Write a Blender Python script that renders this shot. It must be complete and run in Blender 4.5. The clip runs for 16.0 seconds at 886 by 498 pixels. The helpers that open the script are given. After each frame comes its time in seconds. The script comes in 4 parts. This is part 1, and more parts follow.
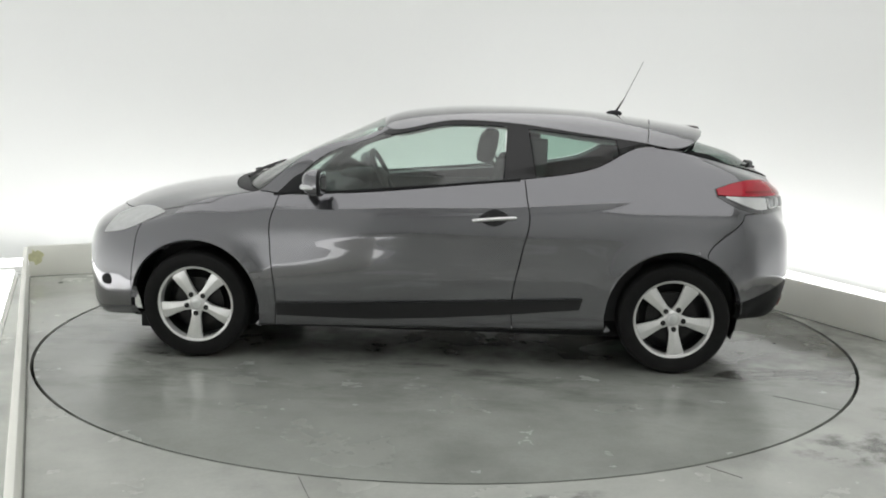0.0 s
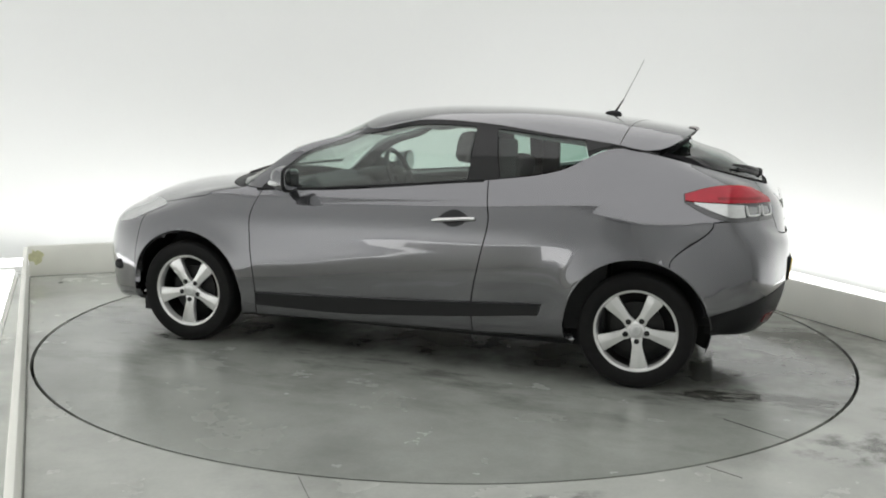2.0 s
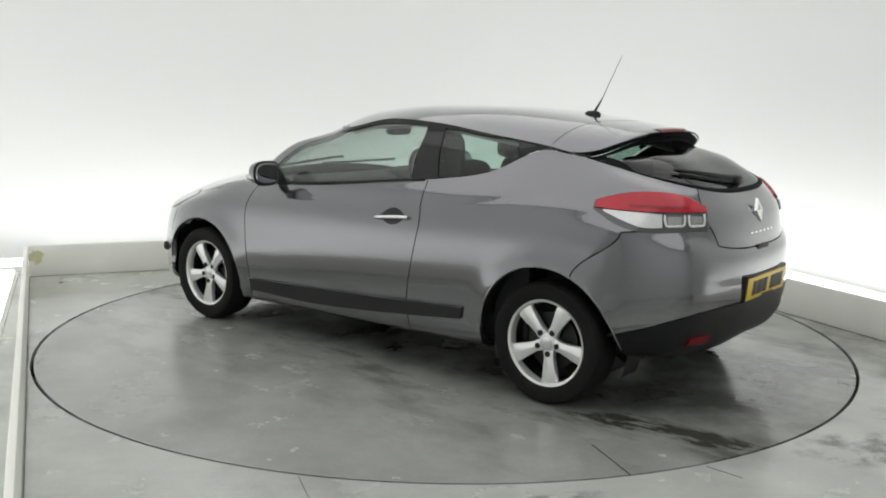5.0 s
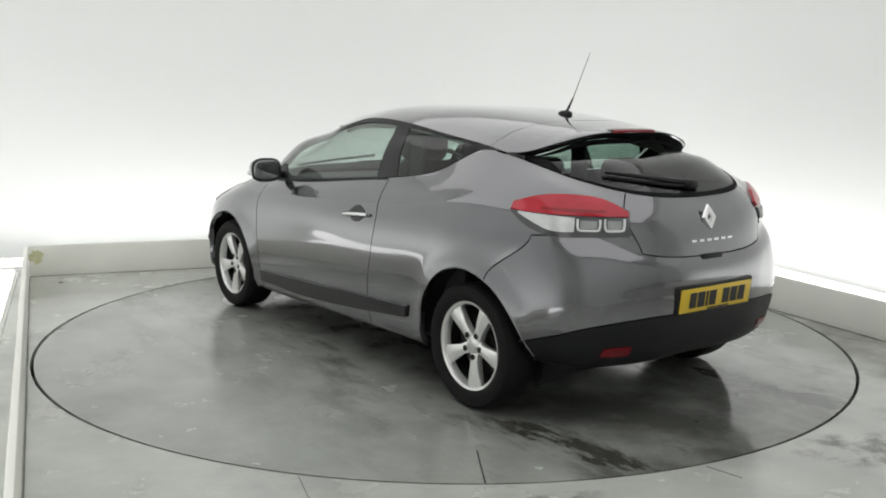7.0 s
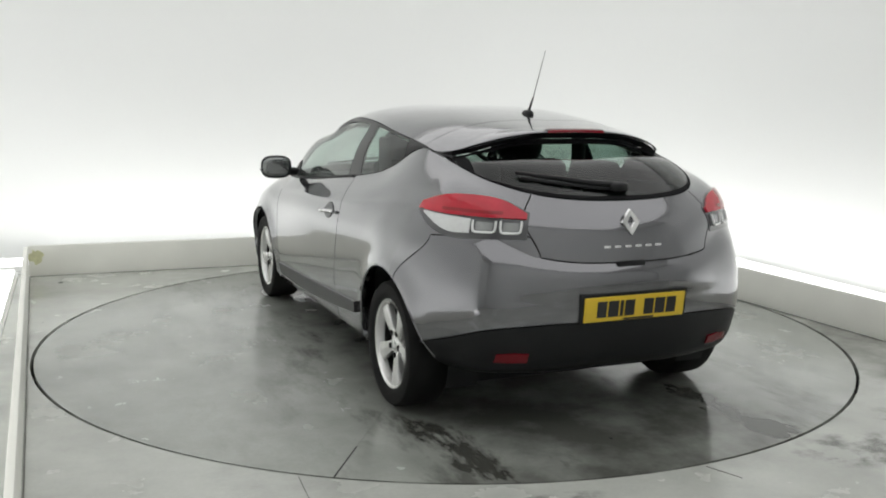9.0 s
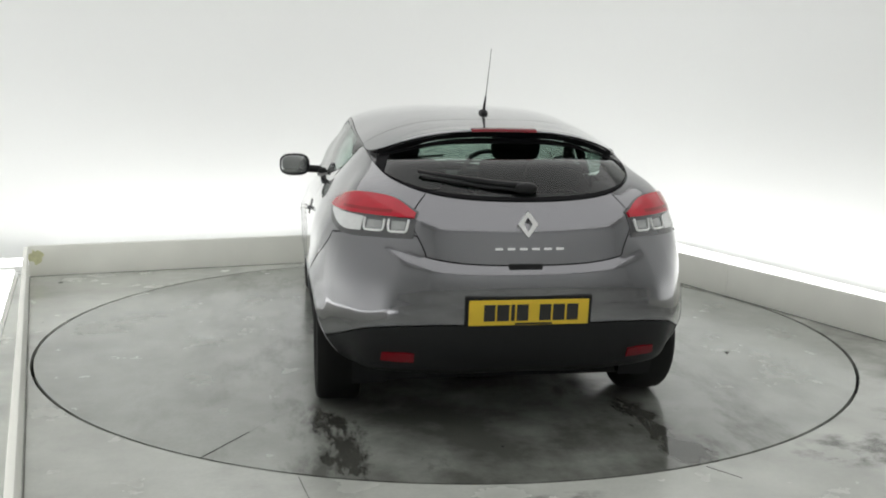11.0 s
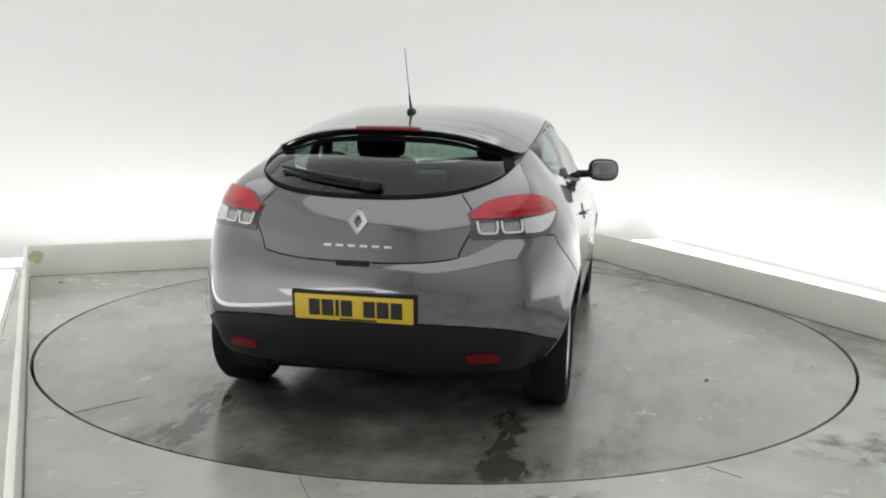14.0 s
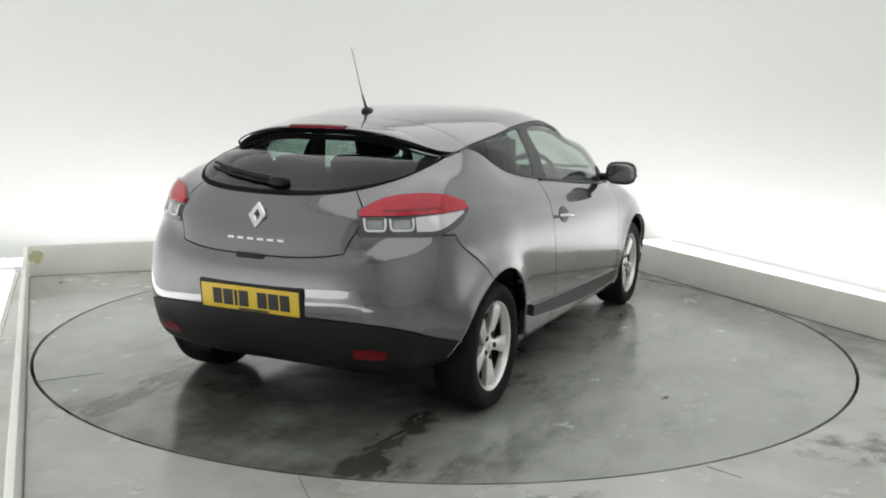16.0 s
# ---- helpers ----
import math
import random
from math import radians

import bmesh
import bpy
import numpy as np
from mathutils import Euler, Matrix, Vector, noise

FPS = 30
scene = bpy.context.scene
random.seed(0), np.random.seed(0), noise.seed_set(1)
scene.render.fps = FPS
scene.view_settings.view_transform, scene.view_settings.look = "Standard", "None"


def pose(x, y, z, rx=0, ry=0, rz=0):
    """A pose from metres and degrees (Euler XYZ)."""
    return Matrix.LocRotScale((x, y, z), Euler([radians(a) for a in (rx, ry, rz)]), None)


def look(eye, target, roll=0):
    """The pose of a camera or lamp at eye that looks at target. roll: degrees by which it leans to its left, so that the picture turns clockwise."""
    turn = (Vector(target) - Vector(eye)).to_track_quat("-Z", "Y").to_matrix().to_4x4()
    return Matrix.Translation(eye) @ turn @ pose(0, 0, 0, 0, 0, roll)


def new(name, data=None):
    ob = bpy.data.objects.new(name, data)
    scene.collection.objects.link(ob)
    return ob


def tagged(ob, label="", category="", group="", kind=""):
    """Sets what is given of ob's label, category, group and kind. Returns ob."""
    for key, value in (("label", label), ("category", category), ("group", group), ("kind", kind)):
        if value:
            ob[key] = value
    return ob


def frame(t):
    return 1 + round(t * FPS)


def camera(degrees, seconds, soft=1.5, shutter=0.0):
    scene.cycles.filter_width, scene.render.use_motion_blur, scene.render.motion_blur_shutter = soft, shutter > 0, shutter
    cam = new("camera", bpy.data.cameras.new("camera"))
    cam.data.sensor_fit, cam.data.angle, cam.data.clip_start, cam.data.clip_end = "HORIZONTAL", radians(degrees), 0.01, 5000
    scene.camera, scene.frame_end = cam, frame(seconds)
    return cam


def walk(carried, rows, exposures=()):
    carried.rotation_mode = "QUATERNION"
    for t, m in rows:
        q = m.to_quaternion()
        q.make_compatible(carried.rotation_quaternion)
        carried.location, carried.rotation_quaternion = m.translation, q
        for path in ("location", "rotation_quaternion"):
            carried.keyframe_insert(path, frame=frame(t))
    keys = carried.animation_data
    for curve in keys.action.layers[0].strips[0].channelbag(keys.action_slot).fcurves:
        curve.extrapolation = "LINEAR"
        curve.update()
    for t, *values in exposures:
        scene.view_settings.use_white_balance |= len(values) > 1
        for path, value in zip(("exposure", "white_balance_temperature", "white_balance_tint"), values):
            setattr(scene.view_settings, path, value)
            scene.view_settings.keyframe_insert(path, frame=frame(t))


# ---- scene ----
from mathutils.bvhtree import BVHTree
cam = camera(51.77, 16.0, soft=1.9)
EYE = Vector((0.0, -5.791, 1.4546))
AIM = EYE + Vector((-0.0036, 0.98721, -0.15937))
walk(cam, [(0.0, look(EYE, AIM, 0.993)), (16.0, look(EYE, AIM, 0.993))])

# ---- light and exposure ----
scene.view_settings.exposure = 0.0
BAY = radians(22.4)                      # turn of the studio bay against the camera
HALF, BACK, FRONT = 2.49, 2.62, -3.7     # kerb lines of the bay
RIM = 2.461                              # radius of the turntable
SPIN0, SPIN = -3.814, -6.9373            # degrees at the start, degrees a second
CAR_X, CAR_Y = -0.0198, 0.0022           # where the car stands on the table

world = bpy.data.worlds.new("world")
scene.world = world
world.use_nodes = True
world.node_tree.nodes["Background"].inputs[0].default_value = (0.75, 0.8, 0.85, 1)
world.node_tree.nodes["Background"].inputs[1].default_value = 0.02

# ---- materials ----


def mat(name, color, rough=0.5, metal=0.0, coat=0.0, spec=0.5, vary=0.0, scale=8.0, bump=0.0, bump_scale=60.0, rough_vary=0.0):
    """A principled material with noise in its colour, gloss and relief."""
    m = bpy.data.materials.new(name)
    m.use_nodes = True
    nt = m.node_tree
    b = nt.nodes["Principled BSDF"]
    b.inputs["Base Color"].default_value = (*color, 1)
    b.inputs["Roughness"].default_value = rough
    b.inputs["Metallic"].default_value = metal
    b.inputs["Coat Weight"].default_value = coat
    b.inputs["Coat Roughness"].default_value = 0.04
    b.inputs["Specular IOR Level"].default_value = spec
    tc = nt.nodes.new("ShaderNodeTexCoord")
    if vary or rough_vary:
        n1 = nt.nodes.new("ShaderNodeTexNoise")
        n1.inputs["Scale"].default_value = scale
        n1.inputs["Detail"].default_value = 6
        nt.links.new(tc.outputs["Object"], n1.inputs["Vector"])
        if vary:
            mr = nt.nodes.new("ShaderNodeMapRange")
            mr.inputs["To Min"].default_value, mr.inputs["To Max"].default_value = 1 - vary, 1 + vary
            nt.links.new(n1.outputs["Fac"], mr.inputs["Value"])
            mx = nt.nodes.new("ShaderNodeVectorMath")
            mx.operation = "SCALE"
            mx.inputs[0].default_value = color
            nt.links.new(mr.outputs["Result"], mx.inputs["Scale"])
            nt.links.new(mx.outputs["Vector"], b.inputs["Base Color"])
        if rough_vary:
            mr = nt.nodes.new("ShaderNodeMapRange")
            mr.inputs["To Min"].default_value, mr.inputs["To Max"].default_value = max(0, rough - rough_vary), rough + rough_vary
            nt.links.new(n1.outputs["Fac"], mr.inputs["Value"])
            nt.links.new(mr.outputs["Result"], b.inputs["Roughness"])
    if bump:
        n2 = nt.nodes.new("ShaderNodeTexNoise")
        n2.inputs["Scale"].default_value = bump_scale
        n2.inputs["Detail"].default_value = 4
        nt.links.new(tc.outputs["Object"], n2.inputs["Vector"])
        bp = nt.nodes.new("ShaderNodeBump")
        bp.inputs["Strength"].default_value = bump
        bp.inputs["Distance"].default_value = 0.01
        nt.links.new(n2.outputs["Fac"], bp.inputs["Height"])
        nt.links.new(bp.outputs["Normal"], b.inputs["Normal"])
    return m


def glass_mat(name, tint, gloss=0.06, mist=0.0):
    """Thin tinted window glass: see-through, a little misted, with a mirror sheen that grows to grazing."""
    m = bpy.data.materials.new(name)
    m.use_nodes = True
    nt = m.node_tree
    nt.nodes.remove(nt.nodes["Principled BSDF"])
    tr = nt.nodes.new("ShaderNodeBsdfTransparent")
    tr.inputs[0].default_value = (*tint, 1)
    gl = nt.nodes.new("ShaderNodeBsdfGlossy")
    gl.inputs["Roughness"].default_value = 0.02
    lw = nt.nodes.new("ShaderNodeLayerWeight")
    lw.inputs["Blend"].default_value = 0.5
    pw = nt.nodes.new("ShaderNodeMath")
    pw.operation = "POWER"
    pw.inputs[1].default_value = 4.0
    nt.links.new(lw.outputs["Facing"], pw.inputs[0])
    fr = nt.nodes.new("ShaderNodeMapRange")
    fr.inputs["To Min"].default_value, fr.inputs["To Max"].default_value = gloss, 1.0
    nt.links.new(pw.outputs[0], fr.inputs["Value"])
    mix = nt.nodes.new("ShaderNodeMixShader")
    nt.links.new(fr.outputs[0], mix.inputs[0])
    fog = nt.nodes.new("ShaderNodeMixShader")
    fog.inputs[0].default_value = mist
    dull = nt.nodes.new("ShaderNodeBsdfDiffuse")
    dull.inputs[0].default_value = (0.75, 0.78, 0.76, 1)
    nt.links.new(tr.outputs[0], fog.inputs[1])
    nt.links.new(dull.outputs[0], fog.inputs[2])
    nt.links.new(fog.outputs[0], mix.inputs[1])
    nt.links.new(gl.outputs[0], mix.inputs[2])
    nt.links.new(mix.outputs[0], nt.nodes["Material Output"].inputs["Surface"])
    return m


def glow_mat(name, color, strength):
    m = bpy.data.materials.new(name)
    m.use_nodes = True
    nt = m.node_tree
    nt.nodes.remove(nt.nodes["Principled BSDF"])
    em = nt.nodes.new("ShaderNodeEmission")
    em.inputs[0].default_value = (*color, 1)
    em.inputs[1].default_value = strength
    nt.links.new(em.outputs[0], nt.nodes["Material Output"].inputs["Surface"])
    return m


M_PAINT = mat("grey_metallic_paint", (0.163, 0.163, 0.175), rough=0.13, metal=0.8, coat=1.0, vary=0.03, scale=5)
M_PAINT.node_tree.nodes["Principled BSDF"].inputs["Coat IOR"].default_value = 1.75
M_PAINT.node_tree.nodes["Principled BSDF"].inputs["Coat Roughness"].default_value = 0.015
M_BLACK = mat("black_plastic", (0.009, 0.0095, 0.0105), rough=0.45, spec=0.28, vary=0.2, scale=40, bump=0.15, bump_scale=400)
M_GLOSSBLACK = mat("gloss_black_trim", (0.012, 0.012, 0.013), rough=0.12)
M_RUBBER = mat("tyre_rubber", (0.009, 0.009, 0.009), rough=0.75, spec=0.22, vary=0.3, scale=30, bump=0.2, bump_scale=200)
M_ALLOY = mat("silver_alloy", (0.82, 0.82, 0.81), rough=0.24, metal=0.6, coat=0.4, vary=0.06, scale=40)
M_DARKMETAL = mat("brake_metal", (0.03, 0.03, 0.03), rough=0.45, metal=0.8, vary=0.3, scale=60)
M_CHROME = mat("chrome", (0.8, 0.8, 0.8), rough=0.1, metal=1.0)
M_RED = mat("red_lens", (0.46, 0.007, 0.024), rough=0.14, coat=0.5, spec=0.4, vary=0.2, scale=16)
M_REDBAR = mat("deep_red_element", (0.27, 0.005, 0.015), rough=0.2, coat=0.4, spec=0.4, vary=0.15, scale=30)
M_DARKRED = mat("dark_red_reflector", (0.16, 0.004, 0.010), rough=0.25, coat=0.2, spec=0.3)
M_CLEAR = mat("lamp_reflector", (0.68, 0.69, 0.69), rough=0.18, metal=0.4, coat=1.0, vary=0.12, scale=50)
M_BOWL = mat("lamp_bowl_silver", (0.36, 0.37, 0.37), rough=0.2, metal=0.6, coat=0.8, vary=0.15, scale=50)
M_LAMPDARK = mat("smoked_lamp_edge", (0.06, 0.06, 0.065), rough=0.15, coat=1.0)
M_WHITE = mat("white_lamp_bezel", (0.75, 0.76, 0.76), rough=0.25, coat=0.8)
M_YELLOW = mat("yellow_plate", (0.72, 0.50, 0.035), rough=0.35, vary=0.05, scale=20)
M_INK = mat("black_ink", (0.015, 0.015, 0.015), rough=0.5)
M_MIRROR = mat("dark_mirror_glass", (0.34, 0.35, 0.35), rough=0.05, metal=1.0)
M_GLASS = glass_mat("green_tinted_glass", (0.74, 0.84, 0.79), 0.10, 0.05)
M_DARKGLASS = glass_mat("tinted_rear_glass", (0.36, 0.45, 0.41), 0.035)
M_QUARTER = glass_mat("tinted_quarter_glass", (0.52, 0.66, 0.60), 0.08)
M_CABIN = mat("dark_cabin_trim", (0.024, 0.025, 0.027), rough=0.7, vary=0.2, scale=20, bump=0.1, bump_scale=200)
M_SEAT = mat("charcoal_seat_cloth", (0.024, 0.025, 0.027), rough=0.9, vary=0.25, scale=60, bump=0.3, bump_scale=500)
M_ROOFLINE = mat("pale_headliner", (0.45, 0.45, 0.43), rough=0.9, vary=0.05)
M_WALL = mat("white_studio_paint", (0.82, 0.83, 0.82), rough=0.8, vary=0.012, scale=0.9, bump=0.03, bump_scale=40)
M_ROOM = mat("pale_room_paint", (0.82, 0.83, 0.82), rough=0.7, vary=0.06, scale=1.5)
M_CEIL = mat("white_ceiling_paint", (0.80, 0.80, 0.80), rough=0.8, vary=0.03, scale=2)
M_KERB = mat("cream_kerb_paint", (0.88, 0.88, 0.82), rough=0.5, vary=0.08, scale=3, bump=0.08, bump_scale=50)
M_DULL = mat("dull_black_plastic", (0.006, 0.006, 0.007), rough=0.8, spec=0.12, vary=0.2, scale=40)
M_MOULD = mat("wet_black_moulding", (0.012, 0.012, 0.013), rough=0.28, spec=0.45, vary=0.2, scale=30)
M_HEADLAMP = mat("clear_headlamp_lens", (0.52, 0.53, 0.53), rough=0.12, metal=0.3, coat=1.0, vary=0.15, scale=25)
M_FLOORSEAM = mat("dirty_floor_seam", (0.09, 0.09, 0.08), rough=0.6, vary=0.3, scale=20)
M_PIT = mat("dark_gap", (0.01, 0.01, 0.01), rough=0.9)
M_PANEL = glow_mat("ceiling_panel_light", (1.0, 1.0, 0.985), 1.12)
M_TUBE = glow_mat("light_strip", (1.0, 1.0, 0.985), 3.3)
M_GREENWEAR = mat("green_scuff", (0.66, 0.66, 0.42), rough=0.7, vary=0.3, scale=30)


def floor_mat(name, tracks, spots=(), dry=(0.49, 0.505, 0.468)):
    """Grey-green painted floor, worn and wet: dark damp patches with a mirror film of water; with tracks, also the
    car's painted shade.
    """
    m = bpy.data.materials.new(name)
    m.use_nodes = True
    nt = m.node_tree
    L = nt.links.new
    b = nt.nodes["Principled BSDF"]
    tc = nt.nodes.new("ShaderNodeTexCoord")

    def noise_node(scale, detail=6, rough=0.6, stretch=None):
        n = nt.nodes.new("ShaderNodeTexNoise")
        n.inputs["Scale"].default_value, n.inputs["Detail"].default_value, n.inputs["Roughness"].default_value = scale, detail, rough
        if stretch:
            mp = nt.nodes.new("ShaderNodeMapping")
            mp.inputs["Scale"].default_value = stretch
            L(tc.outputs["Object"], mp.inputs["Vector"])
            L(mp.outputs["Vector"], n.inputs["Vector"])
        else:
            L(tc.outputs["Object"], n.inputs["Vector"])
        return n.outputs["Fac"]

    def ranged(value, lo, hi, a, c):
        r = nt.nodes.new("ShaderNodeMapRange")
        for k, v in zip(("From Min", "From Max", "To Min", "To Max"), (lo, hi, a, c)):
            r.inputs[k].default_value = v
        L(value, r.inputs["Value"])
        return r.outputs["Result"]

    def calc(op, a, c):
        n = nt.nodes.new("ShaderNodeMath")
        n.operation = op
        for i, v in enumerate((a, c)):
            if isinstance(v, (int, float)):
                n.inputs[i].default_value = v
            else:
                L(v, n.inputs[i])
        return n.outputs[0]

    wet_shade = ranged(noise_node(0.9, 8, 0.6), 0.47, 0.72, 0.0, 0.4)
    if tracks:
        sep = nt.nodes.new("ShaderNodeSeparateXYZ")
        L(tc.outputs["Object"], sep.inputs[0])
        ragged = noise_node(5.0, 8, 0.7, (0.5, 1.6, 1.0))
        for c0, slope in ((-0.85, 0.14), (0.63, 0.03)):
            line = calc("ADD", calc("MULTIPLY", calc("SUBTRACT", sep.outputs["X"], 1.5), slope), c0)
            away = calc("ABSOLUTE", calc("ADD", calc("SUBTRACT", sep.outputs["Y"], line), ranged(noise_node(3.5, 4), 0.3, 0.7, -0.07, 0.07)), 0)
            band = ranged(away, 0.02, 0.14, 1.0, 0.0)
            along = calc("MULTIPLY", ranged(sep.outputs["X"], 1.3, 1.7, 0, 1), ranged(sep.outputs["X"], 2.25, 2.44, 1, 0))
            mark = calc("MULTIPLY", calc("MULTIPLY", band, along), ranged(ragged, 0.34, 0.54, 0.0, 1.9))
            wet_shade = calc("MAXIMUM", wet_shade, mark)
        # the car's shade painted into the deck colour below its body, blotched with damp
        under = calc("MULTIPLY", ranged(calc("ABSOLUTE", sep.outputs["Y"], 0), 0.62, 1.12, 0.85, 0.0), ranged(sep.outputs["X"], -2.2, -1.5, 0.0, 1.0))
        wet_shade = calc("MAXIMUM", wet_shade, calc("MULTIPLY", under, ranged(noise_node(1.7, 7, 0.6), 0.34, 0.58, 0.25, 1.0)))
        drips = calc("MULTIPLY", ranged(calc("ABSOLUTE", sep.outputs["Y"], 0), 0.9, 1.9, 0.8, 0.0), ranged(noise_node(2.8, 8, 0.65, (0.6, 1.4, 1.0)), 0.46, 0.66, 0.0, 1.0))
        wet_shade = calc("MAXIMUM", wet_shade, drips)
    else:
        sep = nt.nodes.new("ShaderNodeSeparateXYZ")
        L(tc.outputs["Object"], sep.inputs[0])
        wet_shade = calc("MAXIMUM", wet_shade, calc("MULTIPLY", ranged(sep.outputs["X"], 0.2, 2.2, 0.0, 0.75), ranged(noise_node(1.6, 8, 0.62), 0.34, 0.64, 0.12, 1.0)))
    for cx, cy, rx, ry in spots:              # damp spots with a shape of their own
        sep2 = nt.nodes.new("ShaderNodeSeparateXYZ")
        L(tc.outputs["Object"], sep2.inputs[0])
        dx = calc("DIVIDE", calc("SUBTRACT", sep2.outputs["X"], cx), rx)
        dy = calc("DIVIDE", calc("SUBTRACT", sep2.outputs["Y"], cy), ry)
        d2 = calc("ADD", calc("MULTIPLY", dx, dx), calc("MULTIPLY", dy, dy))
        wet_shade = calc("MAXIMUM", wet_shade, calc("MULTIPLY", ranged(d2, 0.2, 1.0, 1.0, 0.0), ranged(noise_node(6.0, 8, 0.7), 0.40, 0.62, 0.0, 1.1)))
    wet_shade = calc("MINIMUM", wet_shade, 1.0)
    # damp and the painted shade below the car share one dark colour
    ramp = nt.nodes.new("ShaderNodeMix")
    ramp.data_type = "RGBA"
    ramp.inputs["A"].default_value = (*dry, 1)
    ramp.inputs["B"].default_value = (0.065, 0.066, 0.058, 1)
    L(wet_shade, ramp.inputs["Factor"])
    tone = nt.nodes.new("ShaderNodeVectorMath")
    tone.operation = "SCALE"
    L(ramp.outputs["Result"], tone.inputs[0])
    L(calc("MULTIPLY", ranged(noise_node(2.2, 9, 0.65), 0.3, 0.7, 0.84, 1.10), ranged(noise_node(60.0, 3), 0.3, 0.7, 0.97, 1.03)), tone.inputs["Scale"])
    L(tone.outputs["Vector"], b.inputs["Base Color"])
    film = calc("MULTIPLY", ranged(noise_node(1.1, 3), 0.40, 0.54, 0.0, 1.0), ranged(noise_node(3.0, 3, 0.5, (0.6, 1.5, 1.0)), 0.35, 0.65, 0.0, 1.0))
    dull = ranged(noise_node(2.6, 6), 0.3, 0.7, 0.19, 0.33)
    L(calc("MULTIPLY", dull, ranged(calc("MAXIMUM", calc("MULTIPLY", film, 0.45), wet_shade), 0.0, 1.0, 1.0, 0.30)), b.inputs["Roughness"])
    bp = nt.nodes.new("ShaderNodeBump")
    bp.inputs["Strength"].default_value = 0.08
    bp.inputs["Distance"].default_value = 0.01
    L(noise_node(14.0, 3, 0.5), bp.inputs["Height"])
    L(bp.outputs["Normal"], b.inputs["Normal"])
    b.inputs["Specular IOR Level"].default_value = 0.72
    return m


M_FLOOR = floor_mat("worn_wet_floor_paint", False, ((0.92, -2.55, 0.40, 0.22), (-0.62, -2.56, 0.25, 0.07), (1.5, -2.3, 0.3, 0.2), (2.1, 1.0, 0.4, 1.2)))
M_TABLE = floor_mat("worn_wet_shaded_table_paint", True, dry=(0.345, 0.361, 0.332))

# ---- mesh helpers ----


def part(name, bm, material, parent=None, label="", smooth=True):
    """Links a bmesh as one mesh object, under a thing or part where one is given."""
    me = bpy.data.meshes.new(name)
    if smooth:
        for f in bm.faces:
            f.smooth = True
    bm.normal_update()
    for e in bm.edges:
        if len(e.link_faces) == 2 and e.calc_face_angle(0) > radians(38):
            e.smooth = False
    bm.to_mesh(me)
    bm.free()
    me.materials.append(material)
    ob = new(name, me)
    if parent is not None:
        ob.parent = parent
    if label:
        tagged(ob, label)
    return ob


def box_bm(x0, x1, y0, y1, z0, z1, bevel=0.0, seg=2, bm=None):
    own = bm or bmesh.new()
    res = bmesh.ops.create_cube(own, size=1)
    vs = res["verts"]
    for v in vs:
        v.co = Vector(((x0 + x1) / 2 + v.co.x * (x1 - x0), (y0 + y1) / 2 + v.co.y * (y1 - y0), (z0 + z1) / 2 + v.co.z * (z1 - z0)))
    if bevel:
        es = list({e for v in vs for e in v.link_edges})
        bmesh.ops.bevel(own, geom=es, offset=bevel, segments=seg, affect="EDGES", profile=0.6)
    return own


def revolve_bm(profile, n=64, axis="y", bm=None, cx=0.0, cz=0.0, closed=False):
    """Spins a profile of (radius, along) round the y axis (or z)."""
    own = bm or bmesh.new()
    rings = []
    for r, a in profile:
        ring = []
        for i in range(n):
            t = 2 * math.pi * i / n
            p = (cx + r * math.cos(t), a, cz + r * math.sin(t)) if axis == "y" else (cx + r * math.cos(t), cz + r * math.sin(t), a)
            ring.append(own.verts.new(p))
        rings.append(ring)
    pairs = list(zip(rings, rings[1:])) + ([(rings[-1], rings[0])] if closed else [])
    for a, b in pairs:
        for i in range(n):
            own.faces.new((a[i], a[(i + 1) % n], b[(i + 1) % n], b[i]))
    bmesh.ops.recalc_face_normals(own, faces=own.faces)
    return own


def tube_bm(points, radius, n=8, bm=None, taper=None):
    """A round bar along points."""
    own = bm or bmesh.new()
    pts = [Vector(p) for p in points]
    rings = []
    for i, p in enumerate(pts):
        d = (pts[min(i + 1, len(pts) - 1)] - pts[max(i - 1, 0)]).normalized()
        side = d.orthogonal().normalized() if i == 0 else (side - d * side.dot(d)).normalized()
        up = d.cross(side)
        r = radius if taper is None else radius + (taper - radius) * i / (len(pts) - 1)
        rings.append([own.verts.new(p + r * (side * math.cos(2 * math.pi * k / n) + up * math.sin(2 * math.pi * k / n))) for k in range(n)])
    for a, b in zip(rings, rings[1:]):
        for k in range(n):
            own.faces.new((a[k], a[(k + 1) % n], b[(k + 1) % n], b[k]))
    own.faces.new(rings[0][::-1])
    own.faces.new(rings[-1])
    return own


